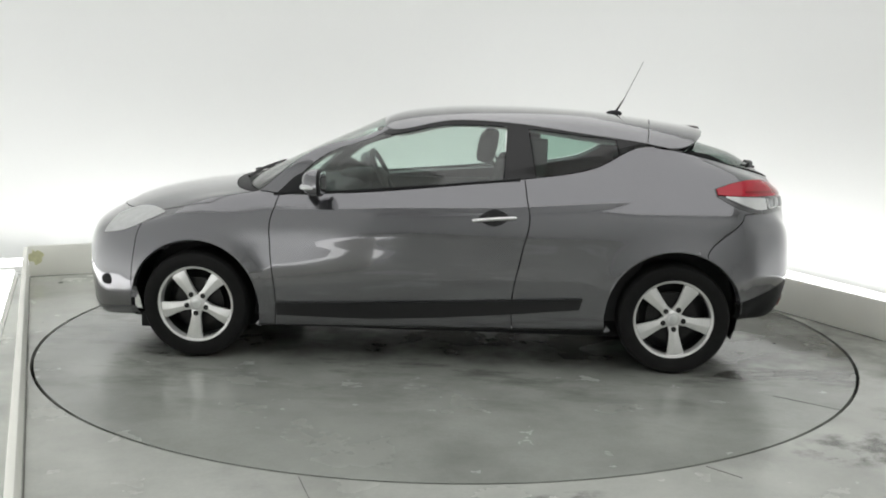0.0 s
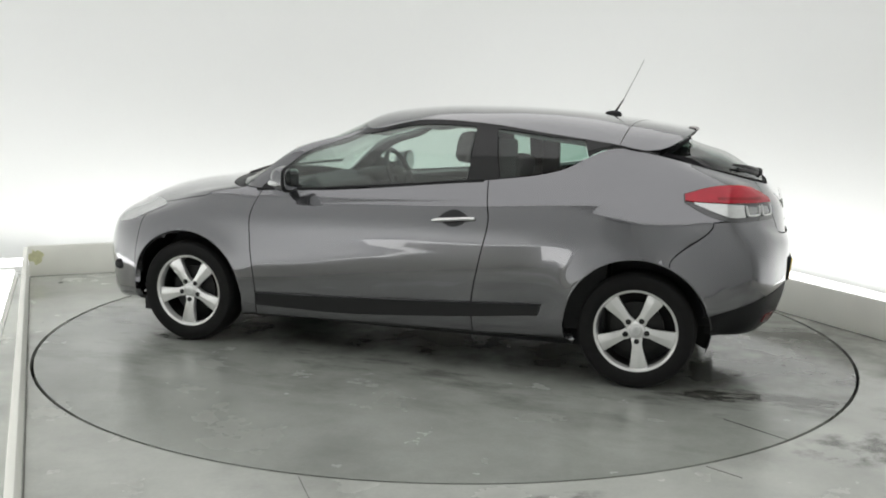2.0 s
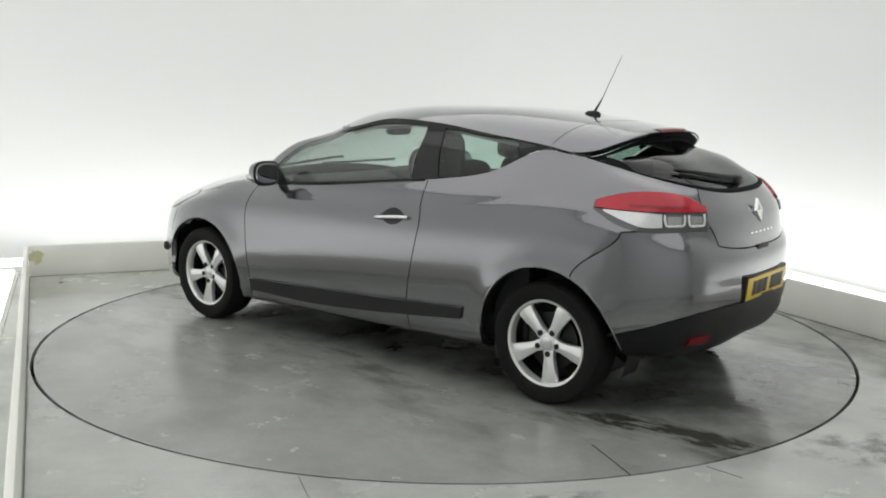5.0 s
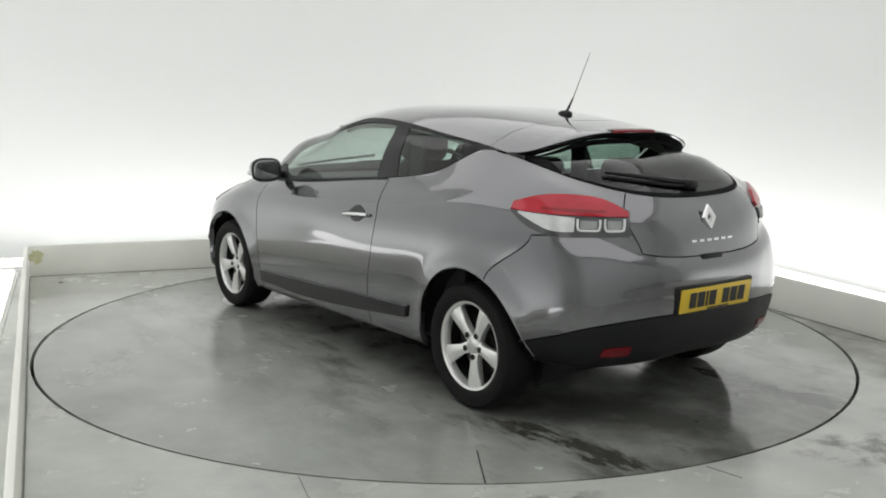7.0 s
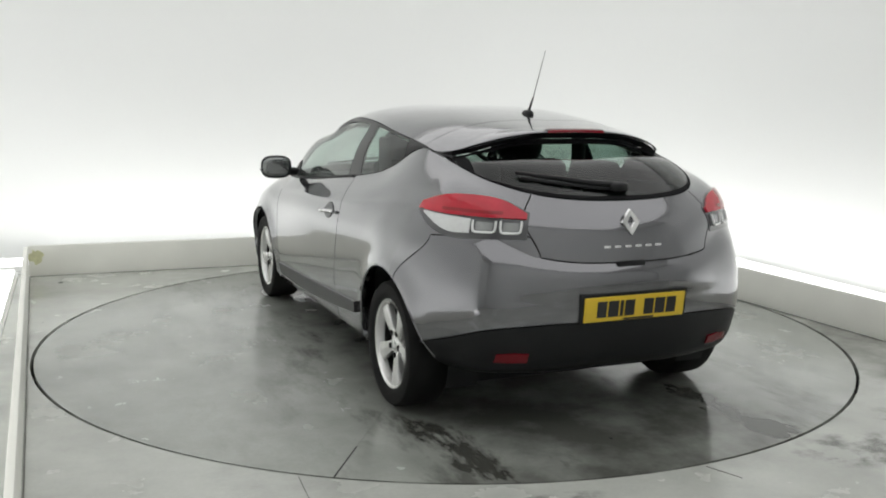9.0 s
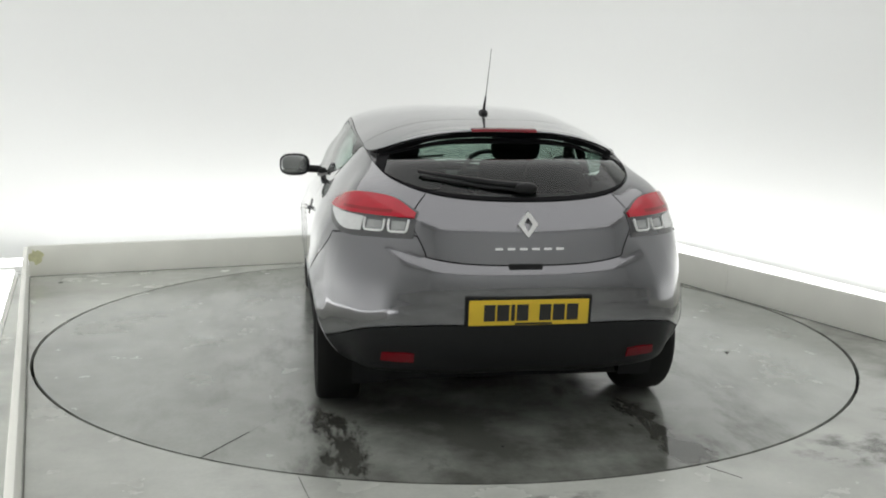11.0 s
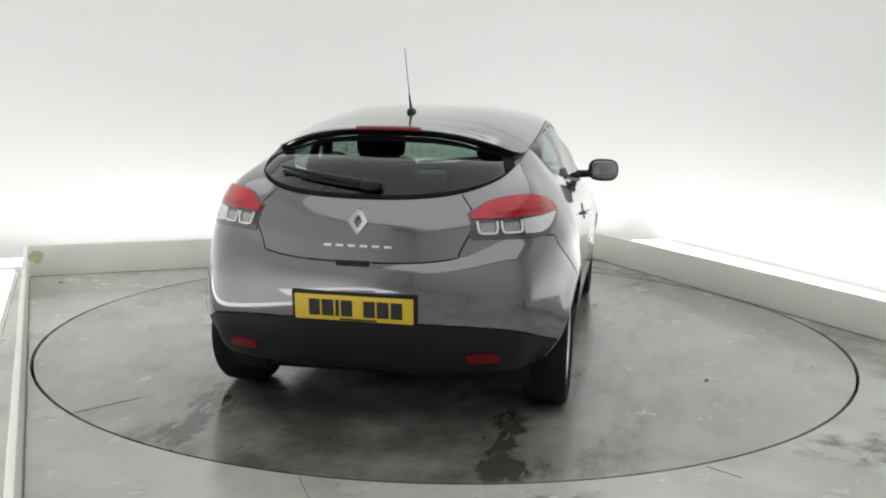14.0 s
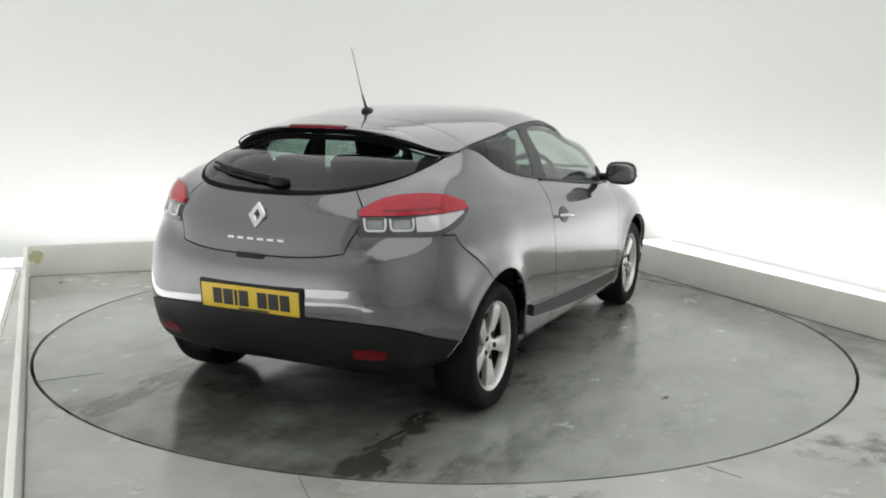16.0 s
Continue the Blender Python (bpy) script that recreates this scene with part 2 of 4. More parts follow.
def spline(points, nsub, head=None, tail=None):
    """Smooth curve through points, nsub steps from point to point; head and tail are the ghosts beyond the ends."""
    p = np.array(points, float)
    a = p[1] if head is None else np.array(head, float)
    a = 2 * p[0] - p[1] if head is None else a
    z = 2 * p[-1] - p[-2] if tail is None else np.array(tail, float)
    q = np.vstack([a, p, z])
    seg = np.maximum(np.linalg.norm(np.diff(q, axis=0), axis=1), 1e-6)
    out = []
    for i in range(1, len(q) - 2):
        h0, h1, h2 = seg[i - 1], seg[i], seg[i + 1]
        d0, d1, d2 = (q[i] - q[i - 1]) / h0, (q[i + 1] - q[i]) / h1, (q[i + 2] - q[i + 1]) / h2
        m0 = (d0 * h1 + d1 * h0) / (h0 + h1) * h1
        m1 = (d1 * h2 + d2 * h1) / (h1 + h2) * h1
        for k in range(nsub):
            t = k / nsub
            out.append((2 * t**3 - 3 * t**2 + 1) * q[i] + (t**3 - 2 * t**2 + t) * m0 + (3 * t**2 - 2 * t**3) * q[i + 1] + (t**3 - t**2) * m1)
    out.append(q[-2])
    return np.array(out)


# ---- studio bay ----
TURN = Matrix.Rotation(BAY, 4, "Z")


def place(ob):
    ob.matrix_basis = TURN
    return ob


def ring_plate(r, z, outer):
    """Floor sheet with a round hole, out to a square."""
    bm = bmesh.new()
    n = 144
    ins, outs = [], []
    for i in range(n):
        t = 2 * math.pi * i / n
        c, s = math.cos(t), math.sin(t)
        ins.append(bm.verts.new((r * c, r * s, z)))
        k = outer / max(abs(c), abs(s))
        outs.append(bm.verts.new((k * c, k * s, z)))
    low = [bm.verts.new((v.co.x, v.co.y, z - 0.12)) for v in ins]
    for i in range(n):
        j = (i + 1) % n
        bm.faces.new((ins[i], outs[i], outs[j], ins[j]))
        bm.faces.new((low[i], ins[i], ins[j], low[j]))
    bmesh.ops.recalc_face_normals(bm, faces=bm.faces)
    return bm


floor = place(part("floor", ring_plate(RIM + 0.006, 0.0, 9.5), M_FLOOR, smooth=False))
tagged(floor, "grey-green painted concrete floor, worn and wet", "floor", kind="structure")
pit = part("turntable_pit", revolve_bm([(RIM + 0.3, -0.118), (0.02, -0.118)], 96, "z"), M_PIT)
tagged(pit, "dark pit floor below the turntable", "pit", kind="structure")


def kerb(name, ax, ay, bx, by, label):
    """A low upright board between two points of the floor, its thickness to the left of the way from a to b."""
    d = Vector((bx - ax, by - ay, 0))
    ob = part(name, box_bm(0, d.length, 0, KT, 0.0, 0.25, 0.006), M_KERB)
    ob.matrix_basis = pose(ax, ay, 0, 0, 0, math.degrees(math.atan2(d.y, d.x)))
    return tagged(ob, label, "kerb", kind="structure")


KT = 0.03
kerb("kerb_back", -3.366, 1.439, 1.185, 3.318, "low cream-painted kerb with light trough behind it")
kerb("kerb_left", -1.055, -3.73, -3.360, 1.425, "low cream-painted kerb beside the white wall")
kerb("kerb_right_1", 1.190, 3.302, 2.178, 1.1795, "low cream-painted kerb board beside the white wall")
kerb("kerb_right_2", 2.180, 1.1752, 4.17, -3.10, "low cream-painted kerb board beside the white wall")


def scuff(x, y, r):
    """A ragged dab of old paint on the kerb's face."""
    rng = random.Random(7)
    bm = bmesh.new()
    ring = [(r * rng.uniform(.5, 1.1) * math.cos(2 * math.pi * k / 18), r * 1.1 * rng.uniform(.5, 1.0) * math.sin(2 * math.pi * k / 18)) for k in range(18)]
    front = [bm.verts.new((a, -.0015, b)) for a, b in ring]
    rear = [bm.verts.new((a, 0, b)) for a, b in ring]
    bm.faces.new(front)
    for k in range(18):
        bm.faces.new((front[k], front[(k + 1) % 18], rear[(k + 1) % 18], rear[k]))
    bmesh.ops.recalc_face_normals(bm, faces=bm.faces)
    ob = part("paint_scuff", bm, M_GREENWEAR, smooth=False)
    ob.matrix_basis = pose(x, y, .16, 0, 0, 22.43)
    return tagged(ob, "faded yellow-green paint scuff on the kerb", "scuff", kind="structure")


scuff(-3.31, 1.4615, .07)

GAP = 1.05                                # from the kerb to the wall


def cyclorama():
    """White studio wall that runs round three sides with rounded corners."""
    bm = bmesh.new()
    w, b, f, r, thick = HALF + GAP, BACK + GAP, FRONT - 0.6, 1.5, 0.08
    path = [(-w, f + (b - r - f) * k / 24, -1, 0) for k in range(24)]
    for k in range(33):
        t = math.pi - k / 32 * math.pi / 2
        path.append((-w + r + r * math.cos(t), b - r + r * math.sin(t), math.cos(t), math.sin(t)))
    path += [(-w + r + (2 * w - 2 * r) * k / 16, b, 0, 1) for k in range(1, 16)]
    for k in range(33):
        t = math.pi / 2 - k / 32 * math.pi / 2
        path.append((w - r + r * math.cos(t), b - r + r * math.sin(t), math.cos(t), math.sin(t)))
    path += [(w, b - r + (f - b + r) * k / 24, 1, 0) for k in range(1, 25)]
    levels = [4.2 * k / 12 for k in range(13)]
    inner = [[bm.verts.new((x, y, z)) for z in levels] for x, y, nx, ny in path]
    outer = [[bm.verts.new((x + nx * thick, y + ny * thick, z)) for z in (0.0, 4.2)] for x, y, nx, ny in path]
    for k in range(len(path) - 1):
        a, c, p, q = inner[k], inner[k + 1], outer[k], outer[k + 1]
        for m in range(12):
            bm.faces.new((a[m], c[m], c[m + 1], a[m + 1]))
        bm.faces.new((p[0], p[1], q[1], q[0]))
        bm.faces.new((a[12], c[12], q[1], p[1]))
    bmesh.ops.recalc_face_normals(bm, faces=bm.faces)
    return bm


wall_bay = place(part("wall_studio", cyclorama(), M_WALL))
tagged(wall_bay, "seamless white studio wall lit from below", "wall", kind="structure")


def room_shell():
    bm = bmesh.new()
    for x0, x1, y0, y1 in ((-4.6, -4.5, -7.1, -4.36), (4.5, 4.6, -7.1, -4.36), (-4.5, 4.5, -7.1, -7.0),
                           (-4.6, -3.63, -4.35, -4.25), (3.63, 4.6, -4.35, -4.25)):
        box_bm(x0, x1, y0, y1, 0.0, 4.2, bm=bm)
    return bm


wall_room = place(part("wall_room", room_shell(), M_ROOM, smooth=False))
tagged(wall_room, "plain pale workshop walls behind the camera", "wall", kind="structure")
ceiling = place(part("ceiling", box_bm(-4.7, 4.7, -7.2, 4.1, 4.2, 4.3), M_CEIL, smooth=False))
tagged(ceiling, "plain dull white ceiling", "ceiling", kind="structure")


def trough_floor():
    """White boards on the floor between kerb and wall."""
    bm = bmesh.new()
    w, b = HALF + GAP - 0.01, BACK + GAP - 0.01
    box_bm(-w, -HALF - .16, FRONT, BACK + .10, 0.0, 0.012, bm=bm)
    box_bm(HALF + .16, w, FRONT, BACK + .10, 0.0, 0.012, bm=bm)
    box_bm(-w, w, BACK + .103, b, 0.0, 0.012, bm=bm)
    return bm


trough = place(part("trough_floor", trough_floor(), M_WALL, smooth=False))
tagged(trough, "white boards lining the light trough", "boards", kind="structure")


def trough_light(name, x0, x1, y0, y1):
    """A tray with a flat glowing diffuser that lies in the trough behind the kerb."""
    thing = place(new(name))
    part("tray", box_bm(x0, x1, y0, y1, 0.012, 0.06, 0.006), M_WALL, thing)
    part("diffuser", box_bm(x0 + .004, x1 - .004, y0 + .004, y1 - .004, 0.0605, 0.075, 0.004), M_TUBE, thing, "glowing white diffuser")
    return tagged(thing, "white tray light glowing in the trough behind the kerb", "light fitting", "trough lights")


for i in range(3):
    a = -3.09 + i * 2.06
    trough_light("trough_light", a, a + 2.05, BACK + 0.16, BACK + 0.50)
    a = -2.4 + i * 1.6
    trough_light("trough_light", a, a + 1.59, BACK + 0.52, BACK + 0.86)
for s in (-1, 1):
    for i in range(4):
        a = -3.85 + i * 1.6
        c = s * (HALF + 0.57)
        trough_light("trough_light", c - 0.40, c + 0.40, a, a + 1.59)


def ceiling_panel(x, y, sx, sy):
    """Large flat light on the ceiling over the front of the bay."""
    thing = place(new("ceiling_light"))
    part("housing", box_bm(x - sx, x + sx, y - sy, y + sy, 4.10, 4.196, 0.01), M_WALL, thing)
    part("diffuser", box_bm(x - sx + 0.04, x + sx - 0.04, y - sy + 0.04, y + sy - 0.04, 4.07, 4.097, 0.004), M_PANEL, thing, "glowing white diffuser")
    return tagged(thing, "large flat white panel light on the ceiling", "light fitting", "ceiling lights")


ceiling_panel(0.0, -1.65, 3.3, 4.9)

# ---- turntable ----
turntable = new("turntable")
tagged(turntable, "round grey turntable flush with the floor, wet with tyre tracks, car's shade painted in", "turntable")


def half_deck(a0):
    """Half of the round deck, with a fine open joint along the diameter."""
    bm = bmesh.new()
    n, r, gap = 90, RIM - 0.012, 0.0005
    axis, across = Vector((math.cos(a0), math.sin(a0), 0)), Vector((-math.sin(a0), math.cos(a0), 0))
    rim = []
    for i in range(n + 1):
        t = math.pi * i / n
        rim.append(axis * (r * math.cos(t)) + across * max(r * math.sin(t), gap))
    top = [bm.verts.new((p.x, p.y, -0.002)) for p in rim]
    lip = [bm.verts.new((p.x, p.y, -0.10)) for p in rim]
    bm.faces.new(top)
    bm.faces.new(lip[::-1])
    for i in range(n + 1):
        j = (i + 1) % (n + 1)
        bm.faces.new((lip[i], lip[j], top[j], top[i]))
    bmesh.ops.recalc_face_normals(bm, faces=bm.faces)
    return bm


JOINT = radians(326.3)
for k in (0, 1):
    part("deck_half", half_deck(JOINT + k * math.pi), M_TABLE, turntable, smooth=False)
    slot = part("rim_slot", box_bm(RIM - .34, RIM - .012, -.003, .003, -.004, -.0008), M_PIT, turntable, "dark slot at the rim of the deck", smooth=False)
    slot.matrix_basis = pose(0, 0, 0, 0, 0, math.degrees(JOINT) + 180 * k)
speck_bm = bmesh.new()
for x, y, r in ((.755, 1.587, .012), (.78, 1.575, .007), (2.07, -.10, .008)):
    for v in bmesh.ops.create_icosphere(speck_bm, subdivisions=1, radius=r)["verts"]:
        v.co = Vector((x + v.co.x * 1.6, y + v.co.y, -.002 + max(0, v.co.z * .5)))
tagged(part("grit", speck_bm, M_PIT, turntable, "dark grit on the deck"), kind="stuff")
# ---- car body: feature lines from rear centre along the left side to front centre ----
LOW = [(-1.97, 0, .305), (-1.945, .44, .30), (-1.835, .675, .298), (-1.70, .715, .29), (-1.62, .765, .285), (-1.32, .86, .24), (-.93, .832, .225), (-.445, .826, .215),
       (.2, .826, .205), (.885, .828, .195), (1.32, .85, .20), (1.70, .83, .235), (1.95, .68, .205), (2.06, .38, .20), (2.10, 0, .20)]
RUB = [(-2.068, 0, .524), (-2.03, .43, .523), (-1.925, .692, .492), (-1.79, .785, .44), (-1.62, .848, .395), (-1.32, .89, .40), (-.93, .872, .40), (-.44, .866, .37),
       (.2, .866, .345), (.875, .868, .325), (1.32, .885, .38), (1.70, .86, .40), (1.99, .69, .40), (2.12, .38, .40), (2.16, 0, .40)]
MID = [(-2.073, 0, .62), (-2.032, .43, .625), (-1.912, .708, .64), (-1.765, .805, .65), (-1.475, .893, .665), (-1.32, .899, .68), (-.97, .888, .66), (-.49, .884, .65),
       (.2, .884, .64), (.90, .882, .64), (1.32, .89, .665), (1.68, .865, .60), (1.98, .70, .56), (2.13, .40, .55), (2.175, 0, .55)]
SHO = [(-2.045, 0, .778), (-1.99, .43, .808), (-1.86, .645, .885), (-1.745, .765, .885), (-1.675, .806, .880), (-1.32, .875, .87), (-.95, .874, .86), (-.527, .873, .84),
       (.2, .874, .83), (.90, .866, .80), (1.32, .86, .79), (1.66, .82, .73), (1.94, .68, .70), (2.09, .40, .70), (2.14, 0, .70)]
UPP = [(-2.01, 0, .93), (-1.925, .485, .97), (-1.80, .635, 1.03), (-1.68, .71, 1.05), (-1.52, .755, 1.035), (-1.28, .782, 1.035), (-.92, .824, .98), (-.51, .836, .94),
       (.2, .842, .905), (.88, .832, .872), (1.25, .79, .875), (1.57, .72, .82), (1.80, .56, .812), (1.95, .30, .812), (1.98, 0, .812)]
BELT = [(-1.93, 0, 1.035), (-1.86, .415, 1.068), (-1.69, .548, 1.116), (-1.50, .600, 1.166), (-1.33, .620, 1.205), (-1.16, .632, 1.228), (-.87, .72, 1.105), (-.495, .765, 1.043),
        (.2, .785, .98), (.866, .775, .935), (.99, .74, .945), (1.06, .64, .965), (1.10, .48, .985), (1.13, .24, 1.0), (1.14, 0, 1.005)]
CANT = [(-1.530, 0, 1.318), (-1.515, .33, 1.302), (-1.462, .49, 1.262), (-1.39, .578, 1.228), (-1.30, .622, 1.219), (-1.17, .632, 1.243), (-.80, .64, 1.293), (-.45, .635, 1.340),
        (-.08, .625, 1.353), (.27, .60, 1.30), (.30, .56, 1.312), (.32, .46, 1.335), (.34, .33, 1.348), (.355, .17, 1.356), (.36, 0, 1.358)]
HEAD = [(-1.490, 0, 1.292), (-1.472, .335, 1.270), (-1.430, .49, 1.226), (-1.372, .580, 1.203)]
RIDGE = [-1.530, -1.522, -1.49, -1.45, -1.36, -1.26, -.82, -.45, -.10, .16, .22, .27, .315, .35, .36]
NU, NV = 12, 8
ARCHES = ((1.334, .308, .368), (-1.318, .312, .372))


def lerp3(a, b, t):
    return tuple(p + (q - p) * t for p, q in zip(a, b))


def glass_rows():
    top, mid = [], []
    for i in range(15):
        t = HEAD[i] if i < 4 else lerp3(CANT[i], BELT[i], 0.08)
        m = list(lerp3(BELT[i], t, 0.5))
        if i < 3:
            m[0] -= 0.012
            m[2] += 0.012
        elif 5 < i < 9:
            m[1] += 0.018
        elif i > 10:
            m[0] += 0.003
            m[2] += 0.004
        if i == 9:
            m = [.612, .70, 1.155]
        if i == 10:
            m = [.70, .66, 1.172]
        top.append(t)
        mid.append(tuple(m))
    return mid, top


def body_grid():
    """The left half of the body as a grid of points, station by row."""
    mid, top = glass_rows()
    under = [(x - (.10 if x > 1.9 else -.06 if x < -1.65 else 0), y * .86, z - .03) for x, y, z in LOW]
    rows = [under, LOW, RUB, MID, SHO, UPP, BELT, mid, top, CANT]
    lines = []
    for r in rows:
        a, z = r[1], r[-2]
        lines.append(spline(r, NU, (a[0], -a[1], a[2]), (z[0], -z[1], z[2])))
    lines = np.array(lines)
    grid = np.array([np.vstack([spline(lines[:7, i], NV), spline(lines[6:, i], NV)[1:]]) for i in range(lines.shape[1])])
    for ax, az, ar in ARCHES:                # flared lip round the wheel openings
        d = np.hypot(grid[..., 0] - ax, grid[..., 2] - az)
        near = (grid[..., 1] > .6) & (grid[..., 2] < .95) & (grid[..., 2] > .24)
        grid[..., 1] += np.where(near, .013 * np.exp(-((d - ar) / .055) ** 2), 0)
    st = np.arange(grid.shape[0])[:, None] / NU
    rw = np.arange(grid.shape[1])[None, :] / NV
    # rolled ledge of the rear bumper below lamps and tailgate
    lip = np.interp(rw, (3.0, 3.5, 3.72, 3.9, 4.0), (0, .013, .017, .005, 0)) * np.interp(st, (0, 1.8, 3.1), (1, 1, 0))
    ox, oy = grid[..., 0] + 1.3, grid[..., 1]
    far = np.maximum(np.hypot(ox, oy), .2)
    grid[..., 0] += lip * ox / far
    grid[..., 1] += lip * oy / far
    # shoulder crease from the door to the tail lamp
    grid[..., 1] += .006 * np.exp(-((rw - 4.62) / .13) ** 2) * np.interp(st, (3.3, 4.2, 8.2, 9.2), (0, 1, 1, 0))
    return grid


GRID = body_grid()
GU, GV = GRID.shape[0], GRID.shape[1]


def solid_tree():
    """The whole outer skin, to set lamps and trim on."""
    vs, fs = [], []
    for s in (1, -1):
        base = len(vs)
        vs += [(p[0], s * p[1], p[2]) for col in GRID for p in col]
        for i in range(GU - 1):
            for j in range(GV - 1):
                a = base + i * GV + j
                fs.append((a, a + GV, a + GV + 1, a + 1))
    return BVHTree.FromPolygons(vs, fs)


SKIN = solid_tree()


def fold_rim(bm, shrink, hem):
    """Draws the open rim of a panel in a little and folds it inwards."""
    bm.normal_update()
    norms = {v: v.normal.copy() for v in bm.verts}
    rim = [e for e in bm.edges if len(e.link_faces) == 1]
    pull = {}
    for e in rim:
        f = e.link_faces[0]
        c = f.calc_center_median()
        m = (e.verts[0].co + e.verts[1].co) / 2
        d = (e.verts[1].co - e.verts[0].co).normalized()
        inw = (c - m) - d * (c - m).dot(d)
        if inw.length > 1e-6:
            for v in e.verts:
                pull.setdefault(v, []).append(inw.normalized())
    for v, ds in pull.items():
        v.co += sum(ds, Vector()) / len(ds) * shrink
    ret = bmesh.ops.extrude_edge_only(bm, edges=rim)
    fresh = [g for g in ret["geom"] if isinstance(g, bmesh.types.BMVert)]
    old = {}
    for v in fresh:
        for e in v.link_edges:
            o = e.other_vert(v)
            if o in norms:
                old[v] = o
    for v in fresh:
        if v in old:
            v.co -= norms[old[v]] * hem
    for e in rim:
        e.smooth = False


def skin_bm(cells, side=1, both=False, hem=0.03, shrink=0.0032, lift=0.0):
    """A panel cut out of the skin: cells are (s0, s1, r0, r1) stretches of stations and rows. Its rim is folded inwards."""
    bm = bmesh.new()
    for s in ((1, -1) if both else (side,)):
        made = {}

        def vert(i, j):
            if (i, j) not in made:
                x, y, z = GRID[i, j]
                for ax, az, ar in ARCHES:
                    d = math.hypot(x - ax, z - az)
                    if y > .55 and d < ar and z < .75:
                        k = ar / max(d, .02)
                        x, z = ax + (x - ax) * k, az + (z - az) * k
                made[(i, j)] = bm.verts.new((x, s * y, z))
            return made[(i, j)]

        done = set()
        for s0, s1, r0, r1 in cells:
            for i in range(round(s0 * NU), round(s1 * NU)):
                for j in range(round(r0 * NV), round(r1 * NV)):
                    if (i, j) in done:
                        continue
                    done.add((i, j))
                    quad = [(i, j), (i + 1, j), (i + 1, j + 1), (i, j + 1)]
                    pts = [GRID[q] for q in quad]
                    if any(all(p[1] > .55 and math.hypot(p[0] - ax, p[2] - az) < ar and p[2] < .75 for p in pts) for ax, az, ar in ARCHES):
                        continue
                    vs = [vert(*q) for q in quad]
                    bm.faces.new(vs if s < 0 else vs[::-1])
    bmesh.ops.remove_doubles(bm, verts=bm.verts, dist=1e-4)
    bmesh.ops.dissolve_degenerate(bm, dist=1e-5, edges=bm.edges)
    bm.normal_update()
    if lift:
        for v in bm.verts:
            v.co += v.normal * lift
    if hem:
        fold_rim(bm, shrink, hem)
    return bm


def strip_patch(name, low, high, mode, material, parent, off=0.004, n=20, m=5, side=1, hem=0.012, label="", axis=(-1.3, 0.0)):
    """A curved plate laid on the skin between two outlines: mode side takes (x, z), rear (y, z), corner (degrees round an upright axis, z)."""
    lo, hi = spline(low, max(2, n // (len(low) - 1))), spline(high, max(2, n // (len(high) - 1)))
    bm = bmesh.new()
    cnt = 24
    grid = []
    for i in range(cnt + 1):
        f = i / cnt
        a = lo[min(int(f * (len(lo) - 1)), len(lo) - 2)], lo[min(int(f * (len(lo) - 1)) + 1, len(lo) - 1)]
        b = hi[min(int(f * (len(hi) - 1)), len(hi) - 2)], hi[min(int(f * (len(hi) - 1)) + 1, len(hi) - 1)]
        ta, tb = f * (len(lo) - 1), f * (len(hi) - 1)
        ta, tb = ta - min(int(ta), len(lo) - 2), tb - min(int(tb), len(hi) - 2)
        pl, ph = a[0] + (a[1] - a[0]) * ta, b[0] + (b[1] - b[0]) * tb
        col = []
        for j in range(m + 1):
            q = pl + (ph - pl) * (j / m)
            if mode == "side":
                o, d = Vector((q[0], side * 2, q[1])), Vector((0, -side, 0))
            elif mode == "rear":
                o, d = Vector((-3.5, side * q[0], q[1])), Vector((1, 0, 0))
            elif mode == "front":
                o, d = Vector((3.5, side * q[0], q[1])), Vector((-1, 0, 0))
            else:
                t = radians(q[0])
                w = Vector((-math.cos(t), side * math.sin(t), 0))
                o, d = Vector((axis[0], axis[1], q[1])) + w * 3, -w
            hit, nor, _, _ = SKIN.ray_cast(o, d)
            if hit is None:
                hit, nor = o + d * 2.2, -d
            if nor.dot(d) > 0:
                nor = -nor
            col.append(bm.verts.new(hit + nor * off))
        grid.append(col)
    for a, b in zip(grid, grid[1:]):
        for j in range(m):
            bm.faces.new((a[j], b[j], b[j + 1], a[j + 1]))
    bmesh.ops.remove_doubles(bm, verts=bm.verts, dist=5e-4)
    bmesh.ops.dissolve_degenerate(bm, dist=1e-5, edges=bm.edges)
    bm.normal_update()
    f = max(bm.faces, key=lambda g: g.calc_area())
    c = f.calc_center_median()
    if f.normal.dot(c - Vector((0, 0, .6))) < 0:
        bmesh.ops.reverse_faces(bm, faces=bm.faces)
        bm.normal_update()
    if hem:
        norms = {v.index: v.normal.copy() for v in bm.verts}
        rim = [e for e in bm.edges if len(e.link_faces) == 1]
        where = {v: v.normal.copy() for v in bm.verts}
        ret = bmesh.ops.extrude_edge_only(bm, edges=rim)
        for v in [g for g in ret["geom"] if isinstance(g, bmesh.types.BMVert)]:
            for e in v.link_edges:
                o = e.other_vert(v)
                if o in where:
                    v.co -= where[o] * hem
                    break
    return part(name, bm, material, parent, label)


car = new("car")
tagged(car, "dark grey metallic three-door coupe standing on the turntable", "car")

part("rear_valance", skin_bm([(0, 4, 0, 2)], both=True), M_BLACK, car, "matt black lower bumper")
part("rear_bumper", skin_bm([(0, 4, 2, 4), (1, 3, 4, 4.5)], both=True), M_PAINT, car)
tailgate = part("tailgate", skin_bm([(0, 1, 4, 6)], both=True), M_PAINT, car)
part("rear_window", skin_bm([(0, 3, 6, 8)], both=True, hem=0.006), M_DARKGLASS, car, "dark tinted rear glass")
